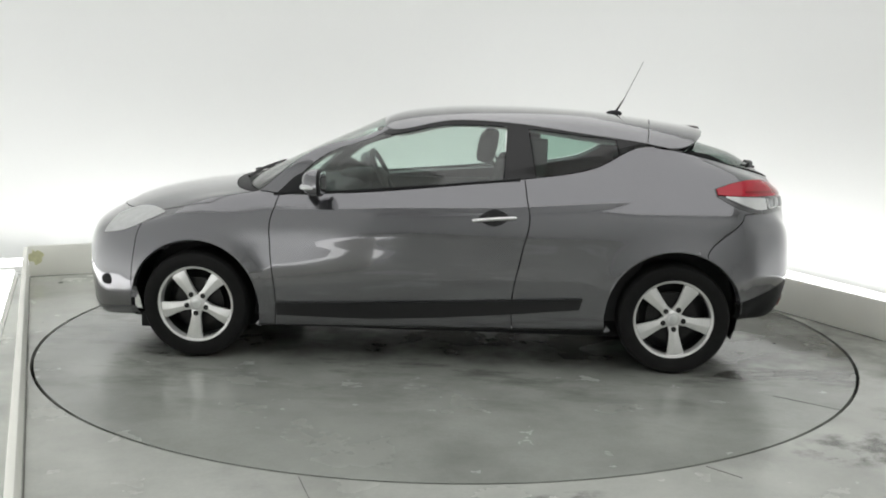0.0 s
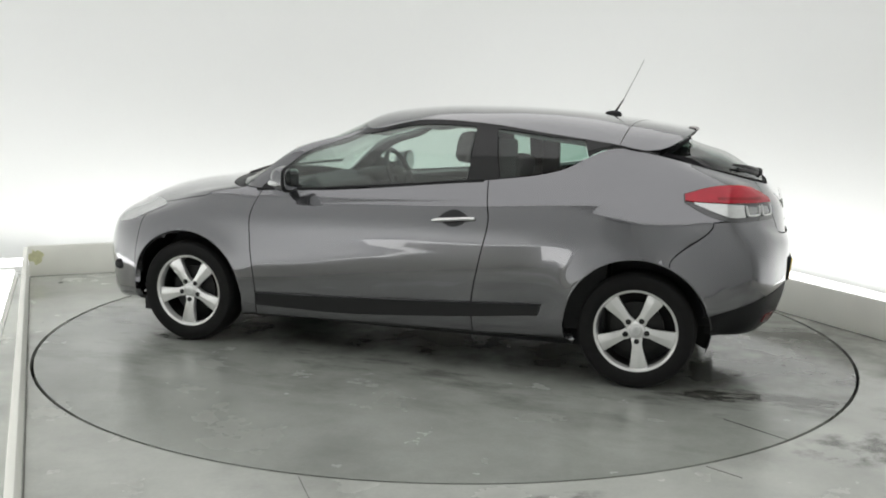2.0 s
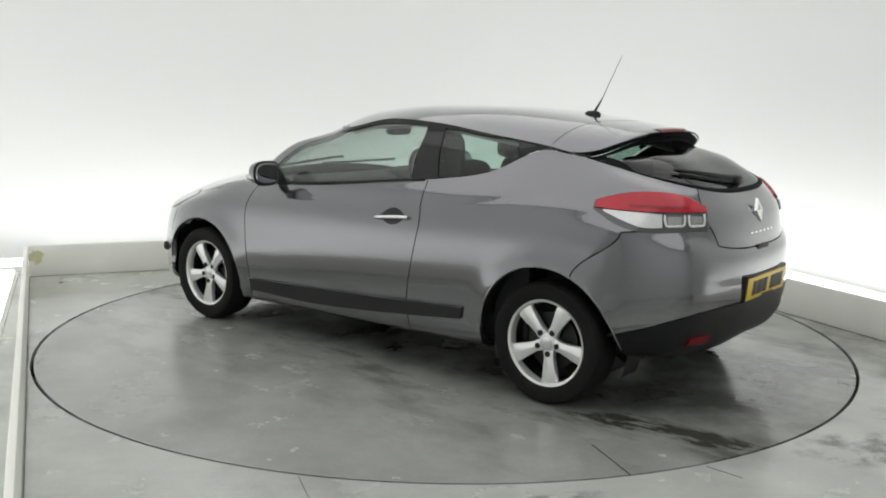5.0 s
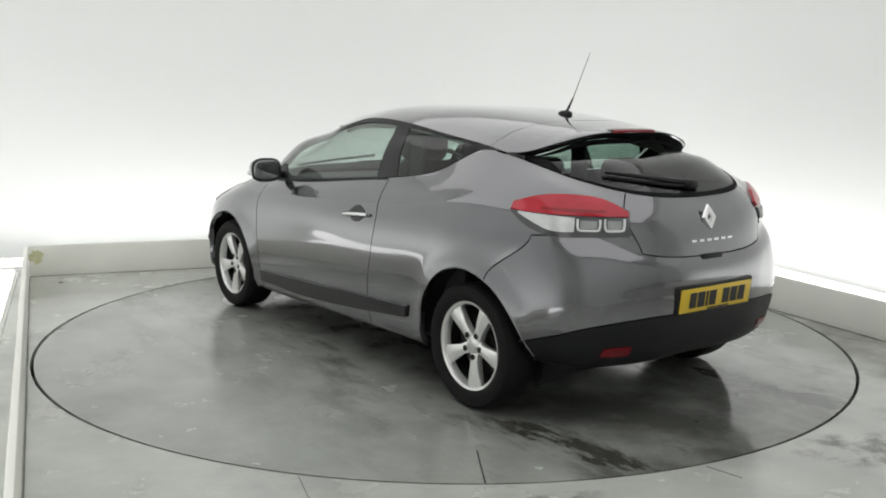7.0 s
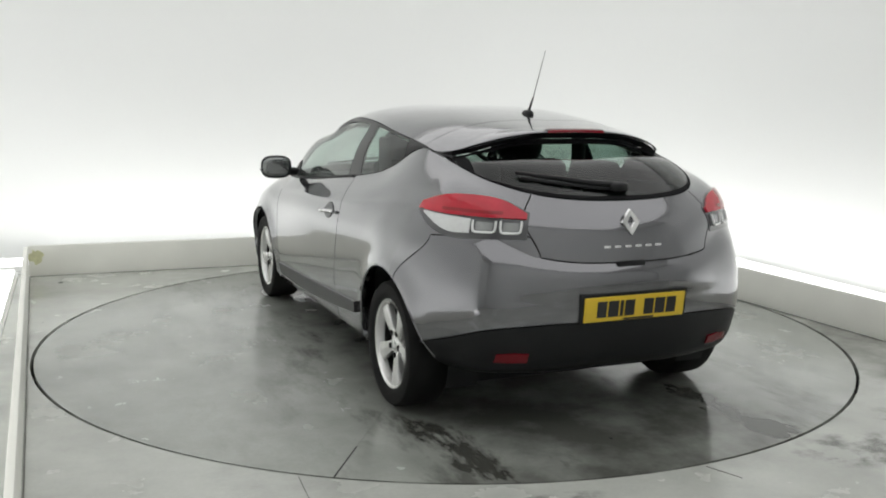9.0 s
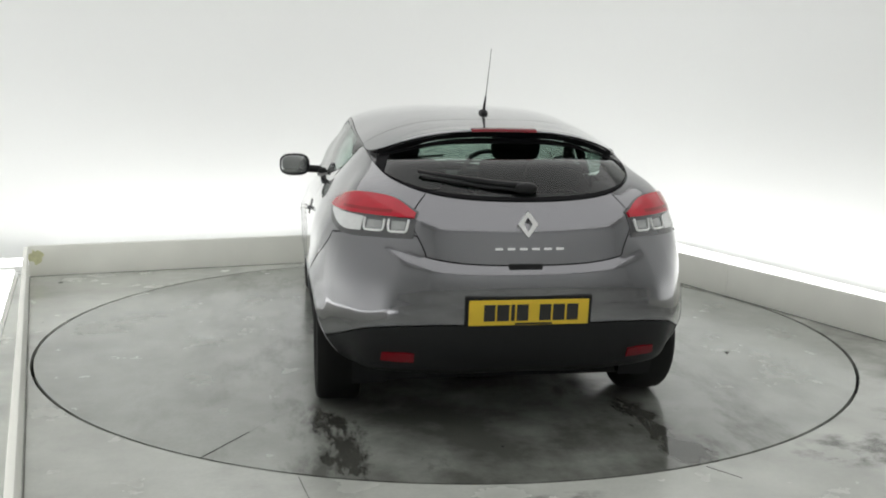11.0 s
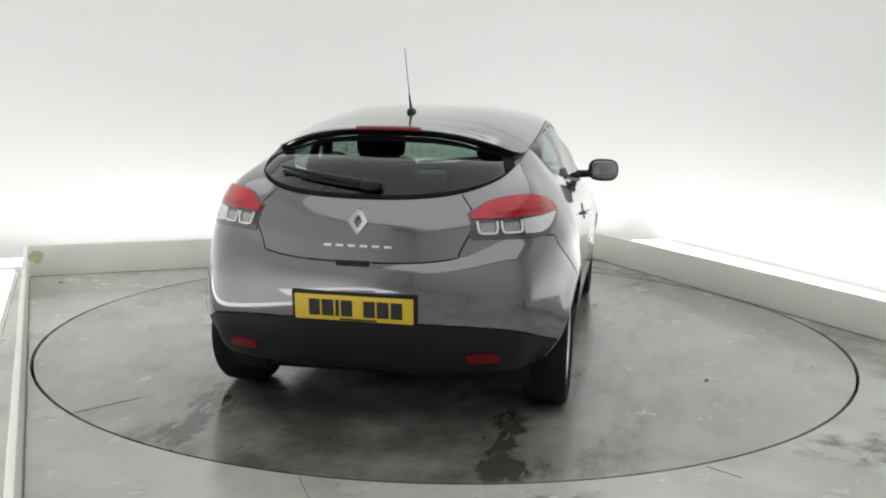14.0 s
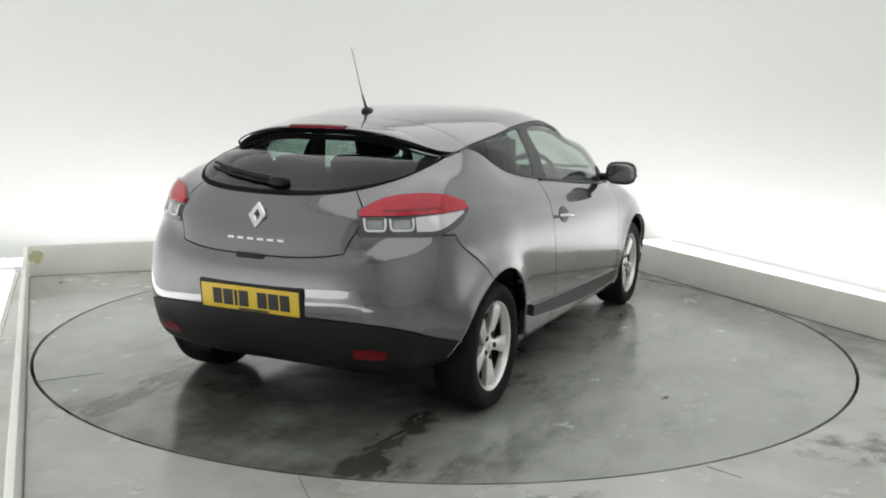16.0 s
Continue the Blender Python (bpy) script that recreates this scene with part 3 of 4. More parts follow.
part("glass_border", skin_bm([(0, 3, 7.75, 8), (2.375, 3, 6, 7.75), (0, 2.375, 6, 6.125)], both=True, hem=0.004, lift=0.003), M_DULL, car, "black glass border")
part("spoiler_underside", skin_bm([(0, 3, 8, 9)], both=True, hem=0), M_DULL, car, "black spoiler underside")
part("windscreen", skin_bm([(10, 14, 6, 9)], both=True, hem=0.006), M_GLASS, car, "green tinted windscreen")
part("bonnet", skin_bm([(10, 14, 5, 5.833)], both=True), M_PAINT, car)
part("cowl", skin_bm([(10, 14, 5.833, 6)], both=True), M_BLACK, car, "black cowl at the windscreen foot")
part("front_bumper", skin_bm([(11, 14, 0, 5)], both=True), M_PAINT, car)
for s in (1, -1):
    part("quarter_panel", skin_bm([(1, 3, 4.5, 6), (3, 4, 4, 6), (4, 7, 1, 6)], s), M_PAINT, car)
    part("rear_pillar", skin_bm([(3, 5, 6, 9)], s, hem=0.002, shrink=0.0), M_GLOSSBLACK, car, "black seam between roof and rear wing")
    part("sill", skin_bm([(4, 11, 0, 1)], s), M_PAINT, car)
    door = part("door", skin_bm([(7, 9, 1, 6)], s), M_PAINT, car)
    part("door_window", skin_bm([(7.125, 9, 6, 8)], s, hem=0.005), M_GLASS, door, "green tinted side glass")
    part("quarter_window", skin_bm([(5.5, 6.875, 6, 8)], s, hem=0.005), M_QUARTER, car, "dark tinted quarter glass")
    part("window_trim", skin_bm([(5, 5.5, 6, 9), (5.5, 9, 8, 9), (6.875, 7.125, 6, 8)], s, hem=0.012), M_GLOSSBLACK, car, "gloss black window surround")
    part("windscreen_pillar", skin_bm([(9, 10, 6, 9)], s), M_PAINT, car)
    part("front_wing", skin_bm([(9, 11, 1, 5), (9, 10, 5, 6)], s), M_PAINT, car)


def roof_bm(i0, i1):
    bm = bmesh.new()
    edge = GRID[:, -1]
    rid = spline([(x, 0, 0) for x in RIDGE], NU)[:, 0]
    prof = spline([(-1.535, 1.328), (-1.40, 1.350), (-1.06, 1.396), (-.744, 1.426), (-.393, 1.437), (-.04, 1.431), (.20, 1.399), (.36, 1.359)], 12)
    nw = 10
    for s in (1, -1):
        rows = []
        for i in range(i0 * NU, i1 * NU + 1):
            x9 = rid[i]
            z9 = np.interp(x9, prof[:, 0], prof[:, 1])
            row = []
            for k in range(nw + 1):
                w = k / nw
                x = edge[i][0] + (x9 - edge[i][0]) * w
                y = edge[i][1] * (1 - w)
                z = edge[i][2] + (z9 - edge[i][2]) * (1 - (1 - w) ** 3.3)
                row.append(bm.verts.new((x, s * y, z)))
            rows.append(row)
        for a, b in zip(rows, rows[1:]):
            for k in range(nw):
                q = (a[k], b[k], b[k + 1], a[k + 1])
                bm.faces.new(q if s < 0 else q[::-1])
    bmesh.ops.remove_doubles(bm, verts=bm.verts, dist=4e-4)
    bmesh.ops.dissolve_degenerate(bm, dist=1e-5, edges=bm.edges)
    bmesh.ops.recalc_face_normals(bm, faces=bm.faces)
    fold_rim(bm, 0.0025, 0.014)
    return bm


roof = part("roof", roof_bm(5, 14), M_PAINT, car)
spoiler = part("spoiler", roof_bm(0, 5), M_PAINT, car, "body-coloured roof spoiler")

# under the skin: floor pan, wheel wells, inner pillars
part("floor_pan", box_bm(-1.55, 1.72, -.64, .64, .135, .27, .03), M_BLACK, car, "dark underbody")


def well_bm(ax, s):
    bm = bmesh.new()
    prev = None
    for i in range(25):
        t = math.radians(-24 + i * 9.5)
        c = (ax + .380 * math.cos(t), .322 + .380 * math.sin(t))
        cur = [bm.verts.new((c[0], s * y, c[1])) for y in (.56, .72 + .155 * max(0, math.sin(t)) ** .6)]
        if prev:
            bm.faces.new((prev[0], prev[1], cur[1], cur[0]))
        prev = cur
    cen = bm.verts.new((ax, s * .56, .33))
    ring = [v for v in bm.verts if abs(abs(v.co.y) - .56) < 1e-4 and v is not cen]
    for a, b in zip(ring, ring[1:]):
        bm.faces.new((cen, a, b))
    bmesh.ops.recalc_face_normals(bm, faces=bm.faces)
    return bm


for s in (1, -1):
    for ax in (1.334, -1.318):
        part("wheel_arch_liner", well_bm(ax, s), M_BLACK, car, "black wheel arch liner")


def tyre_bm():
    prof = [(.214, -.085), (.228, -.098), (.265, -.105), (.289, -.100), (.300, -.085), (.304, -.05), (.304, .05), (.300, .085), (.289, .100), (.265, .105), (.228, .098), (.214, .085)]
    return revolve_bm(prof, 72)


def rim_bm():
    return revolve_bm([(.197, .040), (.200, .078), (.204, .086), (.215, .091), (.219, .084), (.209, .055), (.201, .036)], 72)


def spoke_bm():
    """An alloy spoke up the z axis: two facets with a ridge between, wide at the rim and at the nut, hollow behind."""
    bm = bmesh.new()
    face = [(.020, .030, .058), (.050, .031, .066), (.075, .027, .069), (.11, .032, .072), (.15, .040, .075), (.185, .046, .076), (.205, .050, .073)]
    front, back = [], []
    for z, w, y in face:
        front.append([bm.verts.new((x, y + dy, z)) for x, dy in ((-w, -.013), (-w * .9, -.005), (-w * .12, .003), (w * .12, .003), (w * .9, -.005), (w, -.013))])
        back.append([bm.verts.new((x, y - .04, z)) for x in (-w * .85, w * .85)])
    for i in range(len(face) - 1):
        a, b = front[i], front[i + 1]
        for k in range(5):
            bm.faces.new((a[k], a[k + 1], b[k + 1], b[k]))
        bm.faces.new((back[i][0], a[0], b[0], back[i + 1][0]))
        bm.faces.new((a[5], back[i][1], back[i + 1][1], b[5]))
    bmesh.ops.recalc_face_normals(bm, faces=bm.faces)
    return bm


def wheel(x, s):
    w = new("wheel")
    w.parent = car
    w.matrix_basis = pose(x, s * .772, .304, 0, 0, 0 if s > 0 else 180)
    part("tyre", tyre_bm(), M_RUBBER, w, "black rubber tyre")
    part("rim", rim_bm(), M_ALLOY, w, "silver alloy rim")
    part("barrel", revolve_bm([(.197, -.08), (.197, .045), (.202, .045), (.202, -.08)], 48), M_DARKMETAL, w, "dark inside of the rim")
    part("brake_disc", revolve_bm([(.02, .0), (.14, .0), (.14, .012), (.02, .012)], 40), M_DARKMETAL, w, "dark steel brake disc")
    part("wheel_back", revolve_bm([(.200, -.06), (.01, -.06)], 40), M_BLACK, w)
    part("hub", revolve_bm([(.046, .03), (.046, .060), (.040, .066), (.03, .070), (.001, .070)], 32), M_ALLOY, w)
    part("centre_cap", revolve_bm([(.026, .066), (.026, .073), (.022, .0755), (.001, .0755)], 24), M_CLEAR, w)
    turn = 31 if x > 0 else 43
    for k in range(5):
        sp = part("spoke", spoke_bm(), M_ALLOY, w)
        sp.matrix_basis = pose(0, 0, 0, 0, turn + 72 * k, 0)
        nut = part("wheel_nut", revolve_bm([(.0145, .05), (.0145, .0715), (.010, .0735), (.001, .0735)], 12), M_PIT, w, "dark recessed wheel nut")
        t = radians(turn + 72 * k)
        nut.location = (.058 * math.sin(t), 0, .058 * math.cos(t))
    return w


for x in (1.336, -1.322):
    for s in (1, -1):
        wheel(x, s)

# ---- fittings on the body ----


def on_skin(mode, q, side=1, off=0.0, axis=(-1.3, 0.0)):
    """A point on the skin and the way out of it."""
    if mode == "side":
        o, d = Vector((q[0], side * 2, q[1])), Vector((0, -side, 0))
    elif mode == "rear":
        o, d = Vector((-3.5, side * q[0], q[1])), Vector((1, 0, 0))
    else:
        t = radians(q[0])
        w = Vector((-math.cos(t), side * math.sin(t), 0))
        o, d = Vector((axis[0], axis[1], q[1])) + w * 3, -w
    hit, nor, _, _ = SKIN.ray_cast(o, d)
    if nor.dot(d) > 0:
        nor = -nor
    return hit + nor * off, nor


def blob_bm(c, r, e=0.5, nu=32, nv=16, flat=None, bm=None):
    """A rounded block: a superellipsoid, with its rear cut flat at x = flat where that is given."""
    own = bm or bmesh.new()

    def sp(v, k):
        return math.copysign(abs(v) ** k, v)

    rows = []
    for j in range(nv + 1):
        b = -math.pi / 2 + math.pi * j / nv
        row = []
        for i in range(nu):
            a = 2 * math.pi * i / nu
            x = c[0] + r[0] * sp(math.cos(b), e) * sp(math.cos(a), e)
            if flat is not None:
                x = max(x, flat)
            row.append(own.verts.new((x, c[1] + r[1] * sp(math.cos(b), e) * sp(math.sin(a), e), c[2] + r[2] * sp(math.sin(b), e))))
        rows.append(row)
    for a, b in zip(rows, rows[1:]):
        for i in range(nu):
            own.faces.new((a[i], a[(i + 1) % nu], b[(i + 1) % nu], b[i]))
    bmesh.ops.remove_doubles(own, verts=own.verts, dist=1e-4)
    bmesh.ops.dissolve_degenerate(own, dist=1e-5, edges=own.edges)
    bmesh.ops.recalc_face_normals(own, faces=own.faces)
    return own


def tail_lamp(s):
    lamp = strip_patch("tail_lamp", [(36.4, .880), (48, .880), (60, .884), (67.5, .918), (74.4, .976)], [(36, .99), (44, 1.036), (54, 1.058), (66, 1.048), (74.4, 1.014)],
                       "corner", M_LAMPDARK, car, 0.003, side=s, label="tail lamp with red upper and clear lower lens")
    strip_patch("red_lens", [(36.8, .964), (48, .969), (60, .972), (73.9, .979)], [(36.8, .984), (44, 1.030), (54, 1.052), (66, 1.042), (73.9, 1.009)],
                "corner", M_RED, lamp, 0.012, side=s, label="glossy red lens")
    strip_patch("brake_bar", [(44, .981), (53, .984), (63, .988)], [(44, .992), (53, .997), (63, .998)], "corner", M_REDBAR, lamp, 0.0128, side=s, hem=0.004, label="darker red brake element")
    strip_patch("clear_lens", [(53, .900), (59, .902), (65, .930), (71, .966)], [(53, .960), (59, .966), (65, .970), (71, .974)],
                "corner", M_CLEAR, lamp, 0.009, side=s, label="silver indicator reflector")
    strip_patch("reflector", [(37.2, .902), (45, .898), (52.6, .899)], [(37.2, .957), (45, .960), (52.6, .962)],
                "corner", M_LAMPDARK, lamp, 0.006, side=s, label="smoked reflector")
    for a, b in ((38.2, 44.2), (45.6, 52.2)):
        strip_patch("lamp_bowl", [(a + .8, .916), ((a + b) / 2, .914), (b - .8, .914)], [(a + .8, .948), ((a + b) / 2, .950), (b - .8, .951)],
                    "corner", M_BOWL, lamp, 0.008, side=s, label="silver lamp bowl")
        pts = [on_skin("corner", q, s, 0.011)[0] for q in ((a, .955), (a, .930), (a + .3, .911), (a + .9, .907), ((a + b) / 2, .906), (b - .9, .906), (b - .3, .910), (b, .930), (b, .956))]
        part("lamp_bezel", tube_bm(pts, 0.0055, 8), M_WHITE, lamp, "white lamp surround")
    return lamp


for s in (1, -1):
    tail_lamp(s)

# number plate
def plate():
    a, na = on_skin("rear", (0, .638), 1)
    b, nb = on_skin("rear", (0, .529), 1)
    lean = math.atan2(a.x - b.x, a.z - b.z)
    base = Vector((min(a.x, b.x) + 0.005, 0, .584))
    hold = new("number_plate")
    hold.parent = car
    hold.matrix_basis = Matrix.Translation(base) @ Matrix.Rotation(-0.10, 4, "Y")
    part("plate_holder", box_bm(-.004, .09, -.276, .276, -.064, .070, .008), M_BLACK, hold, "black plate plinth")
    part("plate", box_bm(-.010, -.0045, -.26, .26, -.0555, .0555, .002), M_YELLOW, hold, "yellow number plate")
    y = .196
    for w in (.048, .052, .016, .050, 0, .050, .052, .050):
        if w == 0:
            y -= .040
            continue
        part("plate_bar", box_bm(-.0118, -.0100, y - w, y, -.036, .036), M_INK, hold, "black bar")
        y -= w + .0085
    part("plate_foot_bar", box_bm(-.0118, -.0100, -.10, .06, -.053, -.045), M_INK, hold)


plate()


def emblem():
    """Plain chrome lozenge, open in the middle."""
    p, n = on_skin("rear", (0, .944), 1, 0.004)
    bm = bmesh.new()
    rings = []
    for w, h, d in ((.047, .062, 0), (.043, .056, .012), (.019, .030, .010), (.015, .024, 0)):
        rings.append([bm.verts.new((-d, y * w, z * h)) for y, z in ((0, 1), (.5, .55), (1, 0), (.5, -.55), (0, -1), (-.5, -.55), (-1, 0), (-.5, .55))])
    for a, b in zip(rings, rings[1:]):
        for k in range(8):
            bm.faces.new((a[k], a[(k + 1) % 8], b[(k + 1) % 8], b[k]))
    bmesh.ops.recalc_face_normals(bm, faces=bm.faces)
    ob = part("emblem", bm, M_CHROME, car, "chrome lozenge emblem", smooth=False)
    ob.matrix_basis = Matrix.Translation(p) @ Matrix.Rotation(0.22, 4, "Y")


emblem()
for k in range(6):
    y = .128 - k * .053
    p, n = on_skin("rear", (y, .846), 1, 0.001)
    bar = part("badge_bar", box_bm(-.002, .003, -.017, .017, -.0055, .0055, .001), M_CHROME, car, "chrome badge bar")
    bar.matrix_basis = Matrix.Translation(p) @ Matrix.Rotation(0.2, 4, "Y")
p, n = on_skin("rear", (0.01, .772), 1)
part("tailgate_handle", box_bm(p.x - .006, p.x + .05, -.062, .088, .752, .785, .008), M_BLACK, car, "black tailgate grip")
for s in (1, -1):
    strip_patch("rear_reflector", [(.475, .352), (.54, .352), (.615, .356)], [(.475, .392), (.54, .396), (.610, .392)], "rear", M_DARKRED, car, 0.006, side=s, label="dark red bumper reflector")

# rear wiper
def rear_wiper():
    pts = [on_skin("rear", q, 1, 0.018)[0] for q in ((-.01, 1.082), (.10, 1.092), (.22, 1.108), (.33, 1.122), (.43, 1.135))]
    wiper = part("rear_wiper", tube_bm(pts, 0.017, 10, taper=0.007), M_BLACK, car, "black rear wiper")
    c, n = on_skin("rear", (-.02, 1.078), 1, 0.012)
    part("wiper_cap", blob_bm(c, (.03, .05, .026), 0.8), M_BLACK, wiper)
    low = [on_skin("rear", q, 1, 0.008)[0] for q in ((.02, 1.075), (.14, 1.085), (.28, 1.102), (.42, 1.122))]
    part("wiper_blade", tube_bm(low, 0.008, 8), M_BLACK, wiper)


rear_wiper()


def stop_lamp():
    bm = bmesh.new()
    cols = []
    for k in range(13):
        y = -.155 + .31 * k / 12
        x = -1.538 + .12 * y * y
        cols.append([bm.verts.new((x + dx, y, z - .1 * y * y)) for dx, z in ((.03, 1.316), (-.002, 1.320), (.002, 1.332), (.016, 1.337), (.05, 1.338))])
    for a, b in zip(cols, cols[1:]):
        for k in range(4):
            bm.faces.new((a[k], b[k], b[k + 1], a[k + 1]))
    bmesh.ops.recalc_face_normals(bm, faces=bm.faces)
    part("stop_lamp", bm, M_DARKRED, car, "high red brake lamp in the spoiler edge")


stop_lamp()

# aerial
aerial = part("aerial", blob_bm((-1.045, 0, 1.398), (.05, .022, .022), 0.9), M_BLACK, car, "black roof aerial")
part("aerial_stem", tube_bm([(-1.055, 0, 1.41), (-1.10, 0, 1.485)], 0.008, 8, taper=0.004), M_BLACK, aerial)
part("aerial_mast", tube_bm([(-1.098, 0, 1.48), (-1.21, 0, 1.716)], 0.0022, 6, taper=0.0013), M_DARKMETAL, aerial)

for s in (1, -1):
    strip_patch("side_moulding", [(.868, .262), (.35, .258), (-.2, .288), (-.81, .345)], [(.868, .334), (.35, .352), (-.2, .375), (-.825, .408)], "side", M_MOULD, car, 0.014, n=24, side=s, hem=0.02,
                label="black side rubbing strip")
    cup = strip_patch("handle_cup", [(-.25, .832), (-.29, .803), (-.335, .792), (-.38, .806), (-.42, .838)], [(-.25, .838), (-.29, .868), (-.335, .884), (-.38, .872), (-.42, .844)], "side", M_GLOSSBLACK, car, 0.004, side=s, hem=0.008, label="dark handle recess")
    pts = [on_skin("side", q, s, o)[0] for q, o in (((-.222, .820), .012), ((-.25, .822), .030), ((-.33, .828), .038), ((-.41, .835), .032), ((-.452, .838), .012))]
    part("door_handle", tube_bm(pts, 0.0105, 10), M_CHROME, car, "chrome door handle")
    # mirror
    mirror = part("door_mirror", blob_bm((.60, s * .955, 1.016), (.095, .098, .072), 0.74, flat=.60), M_PAINT, car, "grey door mirror with black rim")
    part("mirror_rim", blob_bm((.598, s * .955, 1.015), (.014, .101, .075), 0.68), M_BLACK, mirror, "black mirror rim")
    part("mirror_glass", blob_bm((.585, s * .958, 1.016), (.006, .088, .061), 0.66), M_MIRROR, mirror, "dark mirror glass")
    part("mirror_arm", tube_bm([(.70, s * .775, .975), (.685, s * .84, .98), (.67, s * .91, .988)], 0.026, 10), M_BLACK, mirror, "black mirror arm")
    part("indicator", blob_bm((.645, s * 1.0, .995), (.055, .052, .018), 0.7), M_CLEAR, mirror, "clear mirror indicator")
    strip_patch("mirror_sail", [(.874, .936), (.74, .945), (.60, .956)], [(.874, .941), (.74, 1.045), (.60, .962)], "side", M_BLACK, car, 0.006, side=s, label="black corner trim below the mirror")
    # headlamp and fog lamp
    lamp = strip_patch("headlamp", [(1.53, .806), (1.64, .756), (1.76, .708), (1.90, .680)], [(1.53, .814), (1.63, .828), (1.74, .820), (1.86, .775)], "side", M_HEADLAMP, car, 0.006, side=s, label="clear headlamp")
    c, n = on_skin("side", (1.87, .42), s, 0.0)
    part("fog_lamp_ring", blob_bm(c, (.035, .02, .032), 0.9), M_BLACK, car)
    part("mud_flap", box_bm(1.60, 1.66, min(s * .70, s * .84), max(s * .70, s * .84), .16, .24, .008), M_BLACK, car, "black wheel deflector")
    part("belt_seal", tube_bm([on_skin("side", (x, z), s, 0.004)[0] for x, z in ((.90, .930), (.5, .955), (.0, .995), (-.47, 1.040))], 0.007, 6), M_BLACK, car, "black window seal")

# front wipers
for y0, y1 in ((.45, -.15), (-.12, -.62)):
    pts = []
    for k in range(6):
        y = y0 + (y1 - y0) * k / 5
        o = Vector((3.0, y, .985 + .012 * k * (1 if abs(y1) < .5 else .4)))
        hit, nor, _, _ = SKIN.ray_cast(o, Vector((-1, 0, 0)))
        pts.append(hit + Vector((.012, 0, .012)))
    part("front_wiper", tube_bm(pts, 0.009, 6), M_BLACK, car, "black windscreen wiper")

# ---- cabin ----


def front_seat(y):
    bm = box_bm(-.30, .28, y - .25, y + .25, .38, .56, .07, 3)
    seat = part("front_seat", bm, M_SEAT, car, "charcoal cloth front seat")
    back = part("backrest", box_bm(-.07, .07, -.25, .25, 0, .68, .06, 3), M_SEAT, seat)
    back.matrix_basis = pose(-.22, y, .46, 0, -16, 0)
    head = part("headrest", blob_bm((0, 0, 0), (.055, .15, .09), 0.55), M_SEAT, seat)
    head.matrix_basis = pose(-.275, y, 1.195, 0, -10, 0)
    for d in (-.05, .05):
        part("headrest_post", tube_bm([(-.35, y + d, 1.02), (-.29, y + d, 1.16)], 0.007, 6), M_CHROME, seat)


front_seat(.37)
front_seat(-.37)
bench = part("rear_bench", box_bm(-1.0, -.48, -.60, .60, .36, .54, .06, 3), M_SEAT, car, "charcoal cloth rear bench")
rb = part("backrest", box_bm(-.06, .06, -.60, .60, 0, .52, .05, 3), M_SEAT, bench)
rb.matrix_basis = pose(-.98, 0, .48, 0, -18, 0)
for y in (.36, -.36):
    part("headrest", blob_bm((-1.15, y, 1.085), (.05, .15, .075), 0.55), M_SEAT, bench)
part("parcel_shelf", box_bm(-1.72, -1.20, -.57, .57, .975, .995, .006), M_CABIN, car, "black parcel shelf")
part("dashboard", box_bm(.55, 1.02, -.68, .68, .62, .955, .08, 4), M_CABIN, car, "dark dashboard")
part("instrument_hood", blob_bm((.60, -.37, .955), (.12, .19, .05), 0.7), M_CABIN, car)
part("bulkhead", box_bm(1.02, 1.06, -.70, .70, .22, .90), M_CABIN, car)
for s in (1, -1):
    part("door_card", box_bm(-1.15, .90, min(s * .715, s * .755), max(s * .715, s * .755), .26, .925, .012), M_CABIN, car, "dark inner door trim")
    part("pillar_trim", box_bm(-.62, -.50, min(s * .60, s * .64), max(s * .60, s * .64), .9, 1.26, .02), M_CABIN, car)
    part("rear_side_trim", box_bm(-1.72, -1.15, min(s * .56, s * .60), max(s * .56, s * .60), .30, 1.06, .02), M_CABIN, car)


def steering_wheel():
    bm = bmesh.new()
    n, k = 40, 10
    rings = []
    for i in range(n):
        t = 2 * math.pi * i / n
        ring = []
        for j in range(k):
            p = 2 * math.pi * j / k
            r = .18 + .016 * math.cos(p)
            ring.append(bm.verts.new((.016 * math.sin(p), r * math.cos(t), r * math.sin(t))))
        rings.append(ring)
    for i in range(n):
        a, b = rings[i], rings[(i + 1) % n]
        for j in range(k):
            bm.faces.new((a[j], b[j], b[(j + 1) % k], a[(j + 1) % k]))
    wheel_ob = part("steering_wheel", bm, M_CABIN, car, "black steering wheel")
    wheel_ob.matrix_basis = pose(.44, -.37, .955, 0, 24, 0)
    part("wheel_boss", blob_bm((.02, 0, 0), (.035, .075, .065), 0.7), M_CABIN, wheel_ob)
    for a in (0, 180, 270):
        t = radians(a)
        part("wheel_spoke", tube_bm([(.015, .05 * math.cos(t), .05 * math.sin(t)), (.0, .175 * math.cos(t), .175 * math.sin(t))], 0.016, 8), M_CABIN, wheel_ob)


steering_wheel()
for y in (.36, -.36):
    part("sun_visor", box_bm(.16, .34, y - .22, y + .22, 1.285, 1.30, .006), M_ROOFLINE, car, "pale sun visor")
part("rear_view_mirror", blob_bm((.40, 0, 1.265), (.02, .115, .032), 0.6), M_CABIN, car, "dark inner mirror")
lining = roof_bm(4, 14)
for v in lining.verts:
    v.co = Vector((v.co.x * .985, v.co.y * .95, v.co.z - .028))
part("headliner", lining, M_ROOFLINE, car, "pale grey headliner")

# ---- joints and grit on the floor ----


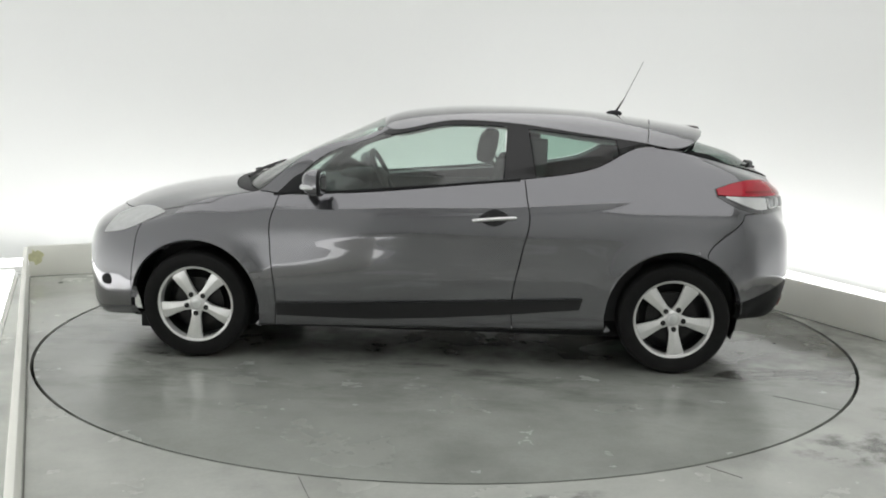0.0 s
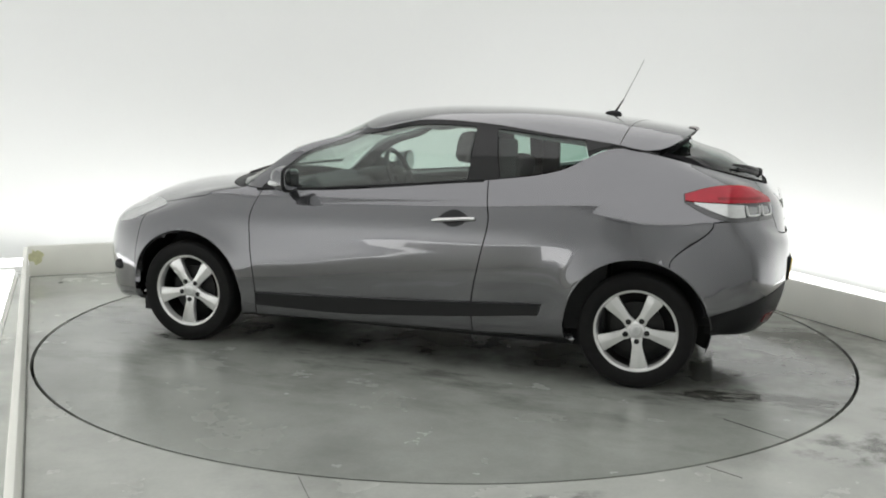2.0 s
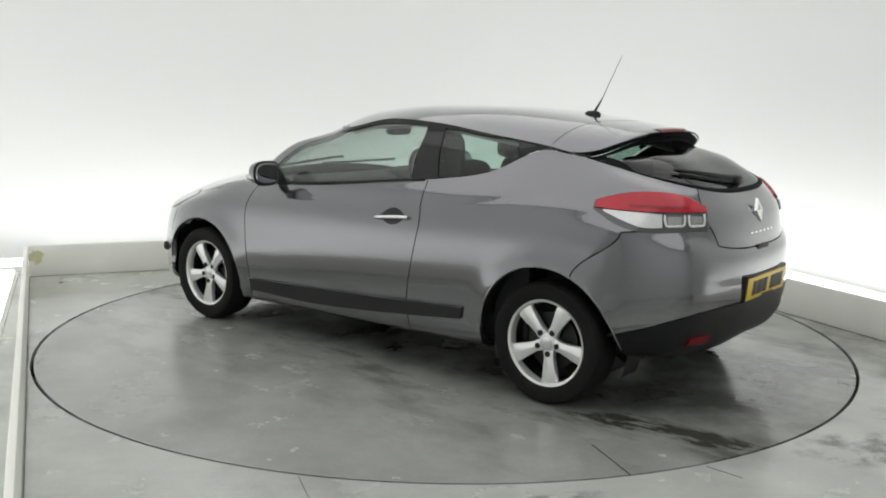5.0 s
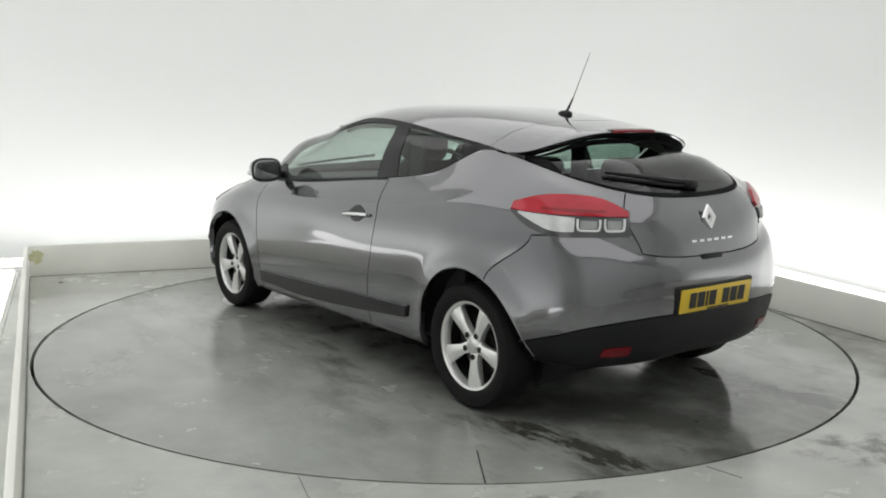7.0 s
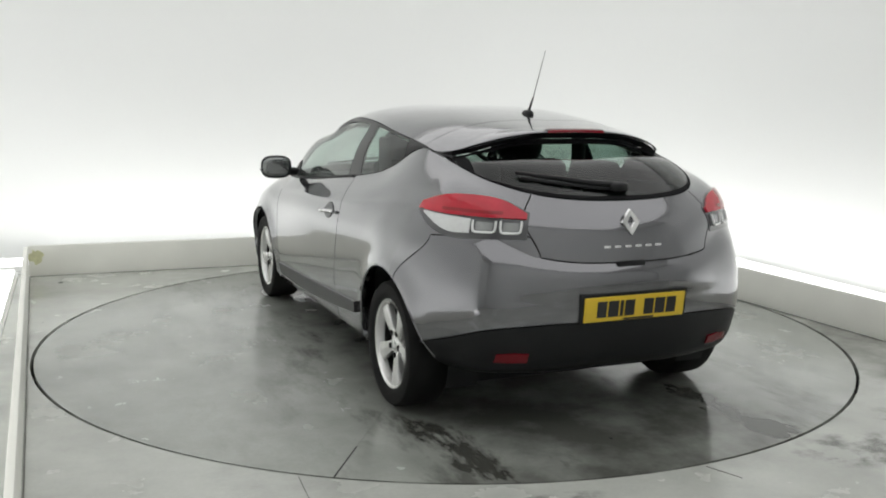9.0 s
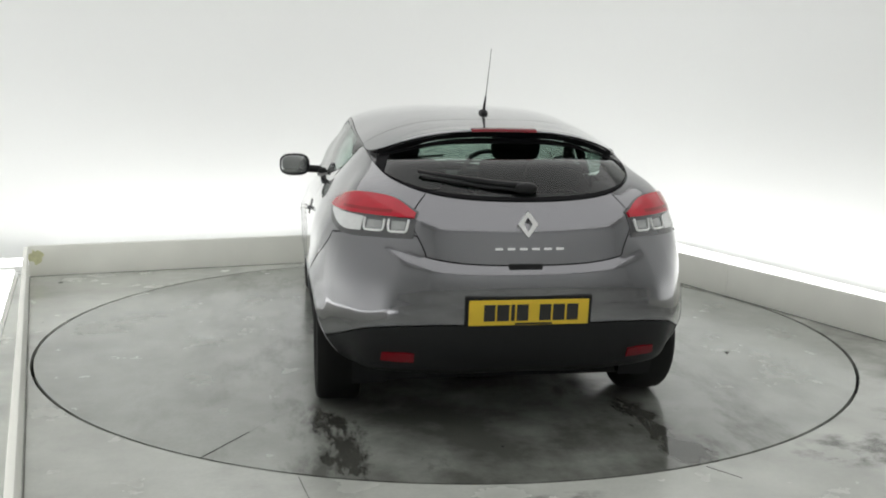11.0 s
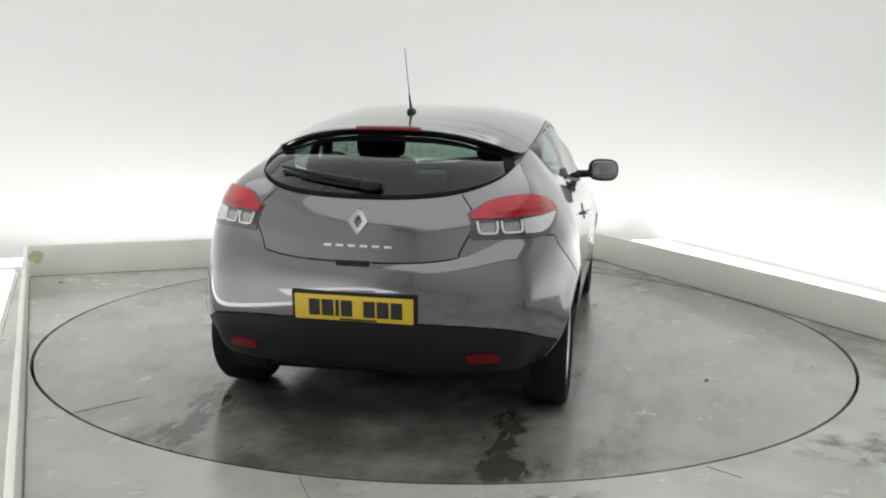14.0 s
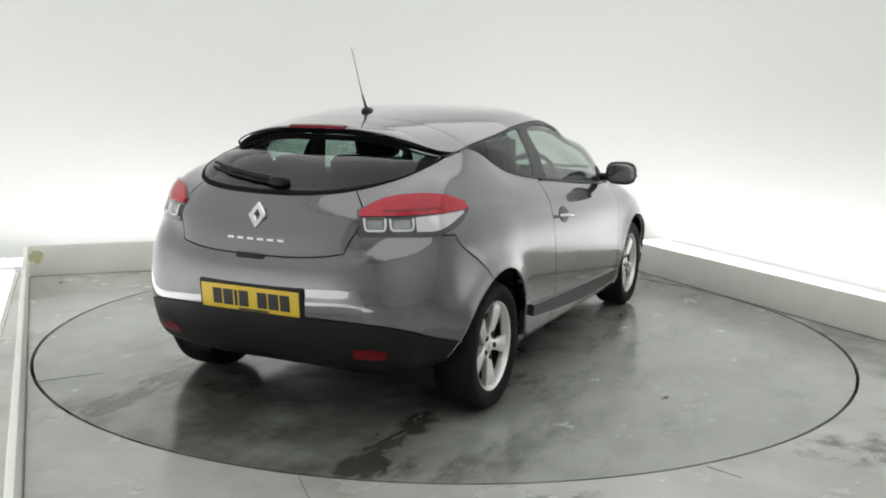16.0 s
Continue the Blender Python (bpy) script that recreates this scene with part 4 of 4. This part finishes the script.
def joint(x0, y0, x1, y1, w=0.0025):
    bm = bmesh.new()
    a, b = Vector((x0, y0, 0)), Vector((x1, y1, 0))
    d = (b - a).normalized()
    c = Vector((-d.y, d.x, 0)) * w / 2
    lo = [bm.verts.new(p) for p in (a - c, b - c, b + c, a + c)]
    hi = [bm.verts.new(v.co + Vector((0, 0, .0015))) for v in lo]
    bm.faces.new(hi)
    for k in range(4):
        bm.faces.new((lo[k], lo[(k + 1) % 4], hi[(k + 1) % 4], hi[k]))
    return tagged(part("floor_joint", bm, M_FLOORSEAM, smooth=False), "dark filled joint in the floor", "joint", kind="structure")


joint(-.56, -2.42, -.43, -2.78)
for ax, ay, bx, by in ((-3.362, 1.432, 1.19, 3.312), (-1.047, -3.73, -3.352, 1.421), (1.182, 3.300, 4.162, -3.102)):
    joint(ax, ay, bx, by, 0.006)          # dirt at the foot of the kerbs
joint(1.08, -2.24, 1.19, -2.35)


def grit():
    rng = random.Random(4)
    bm = bmesh.new()
    for x, y, r in [(-3.02, 1.22, .016)] + [(rng.uniform(-2.8, -1.9), rng.uniform(-1.5, 1.2), rng.uniform(.003, .006)) for _ in range(8)]:
        if math.hypot(x, y) < RIM + .05 and r < .01:
            continue
        vs = bmesh.ops.create_icosphere(bm, subdivisions=1, radius=r)["verts"]
        for v in vs:
            v.co = Vector((x + v.co.x * 1.5, y + v.co.y, max(0, v.co.z * .5)))
    return tagged(part("grit", bm, M_BLACK), "dark grit on the painted floor", "grit", kind="stuff")


grit()

# rolled lips of the wheel openings
for s in (1, -1):
    for ax, az, ar in ARCHES:
        pts = []
        for k in range(33):
            t = radians(3 + k * 174 / 32)
            q, n, _, _ = SKIN.ray_cast(Vector((ax + (ar + .003) * math.cos(t), s * 2, az + (ar + .003) * math.sin(t))), Vector((0, -s, 0)))
            if q is not None:
                pts.append(q - Vector((0, s * .003, 0)))
        part("arch_lip", tube_bm(pts, 0.006, 8), M_PAINT, car)


def motions():
    """Table and car turn together at an even pace."""
    table, ride = [], []
    for k in range(33):
        t = k * 0.5
        a = SPIN0 + SPIN * t
        c, s = math.cos(radians(a)), math.sin(radians(a))
        table.append((t, pose(0, 0, 0, 0, 0, a)))
        ride.append((t, pose(CAR_X * c - CAR_Y * s, CAR_X * s + CAR_Y * c, 0, 0, 0, a + 180)))
    walk(turntable, table)
    walk(car, ride)


motions()
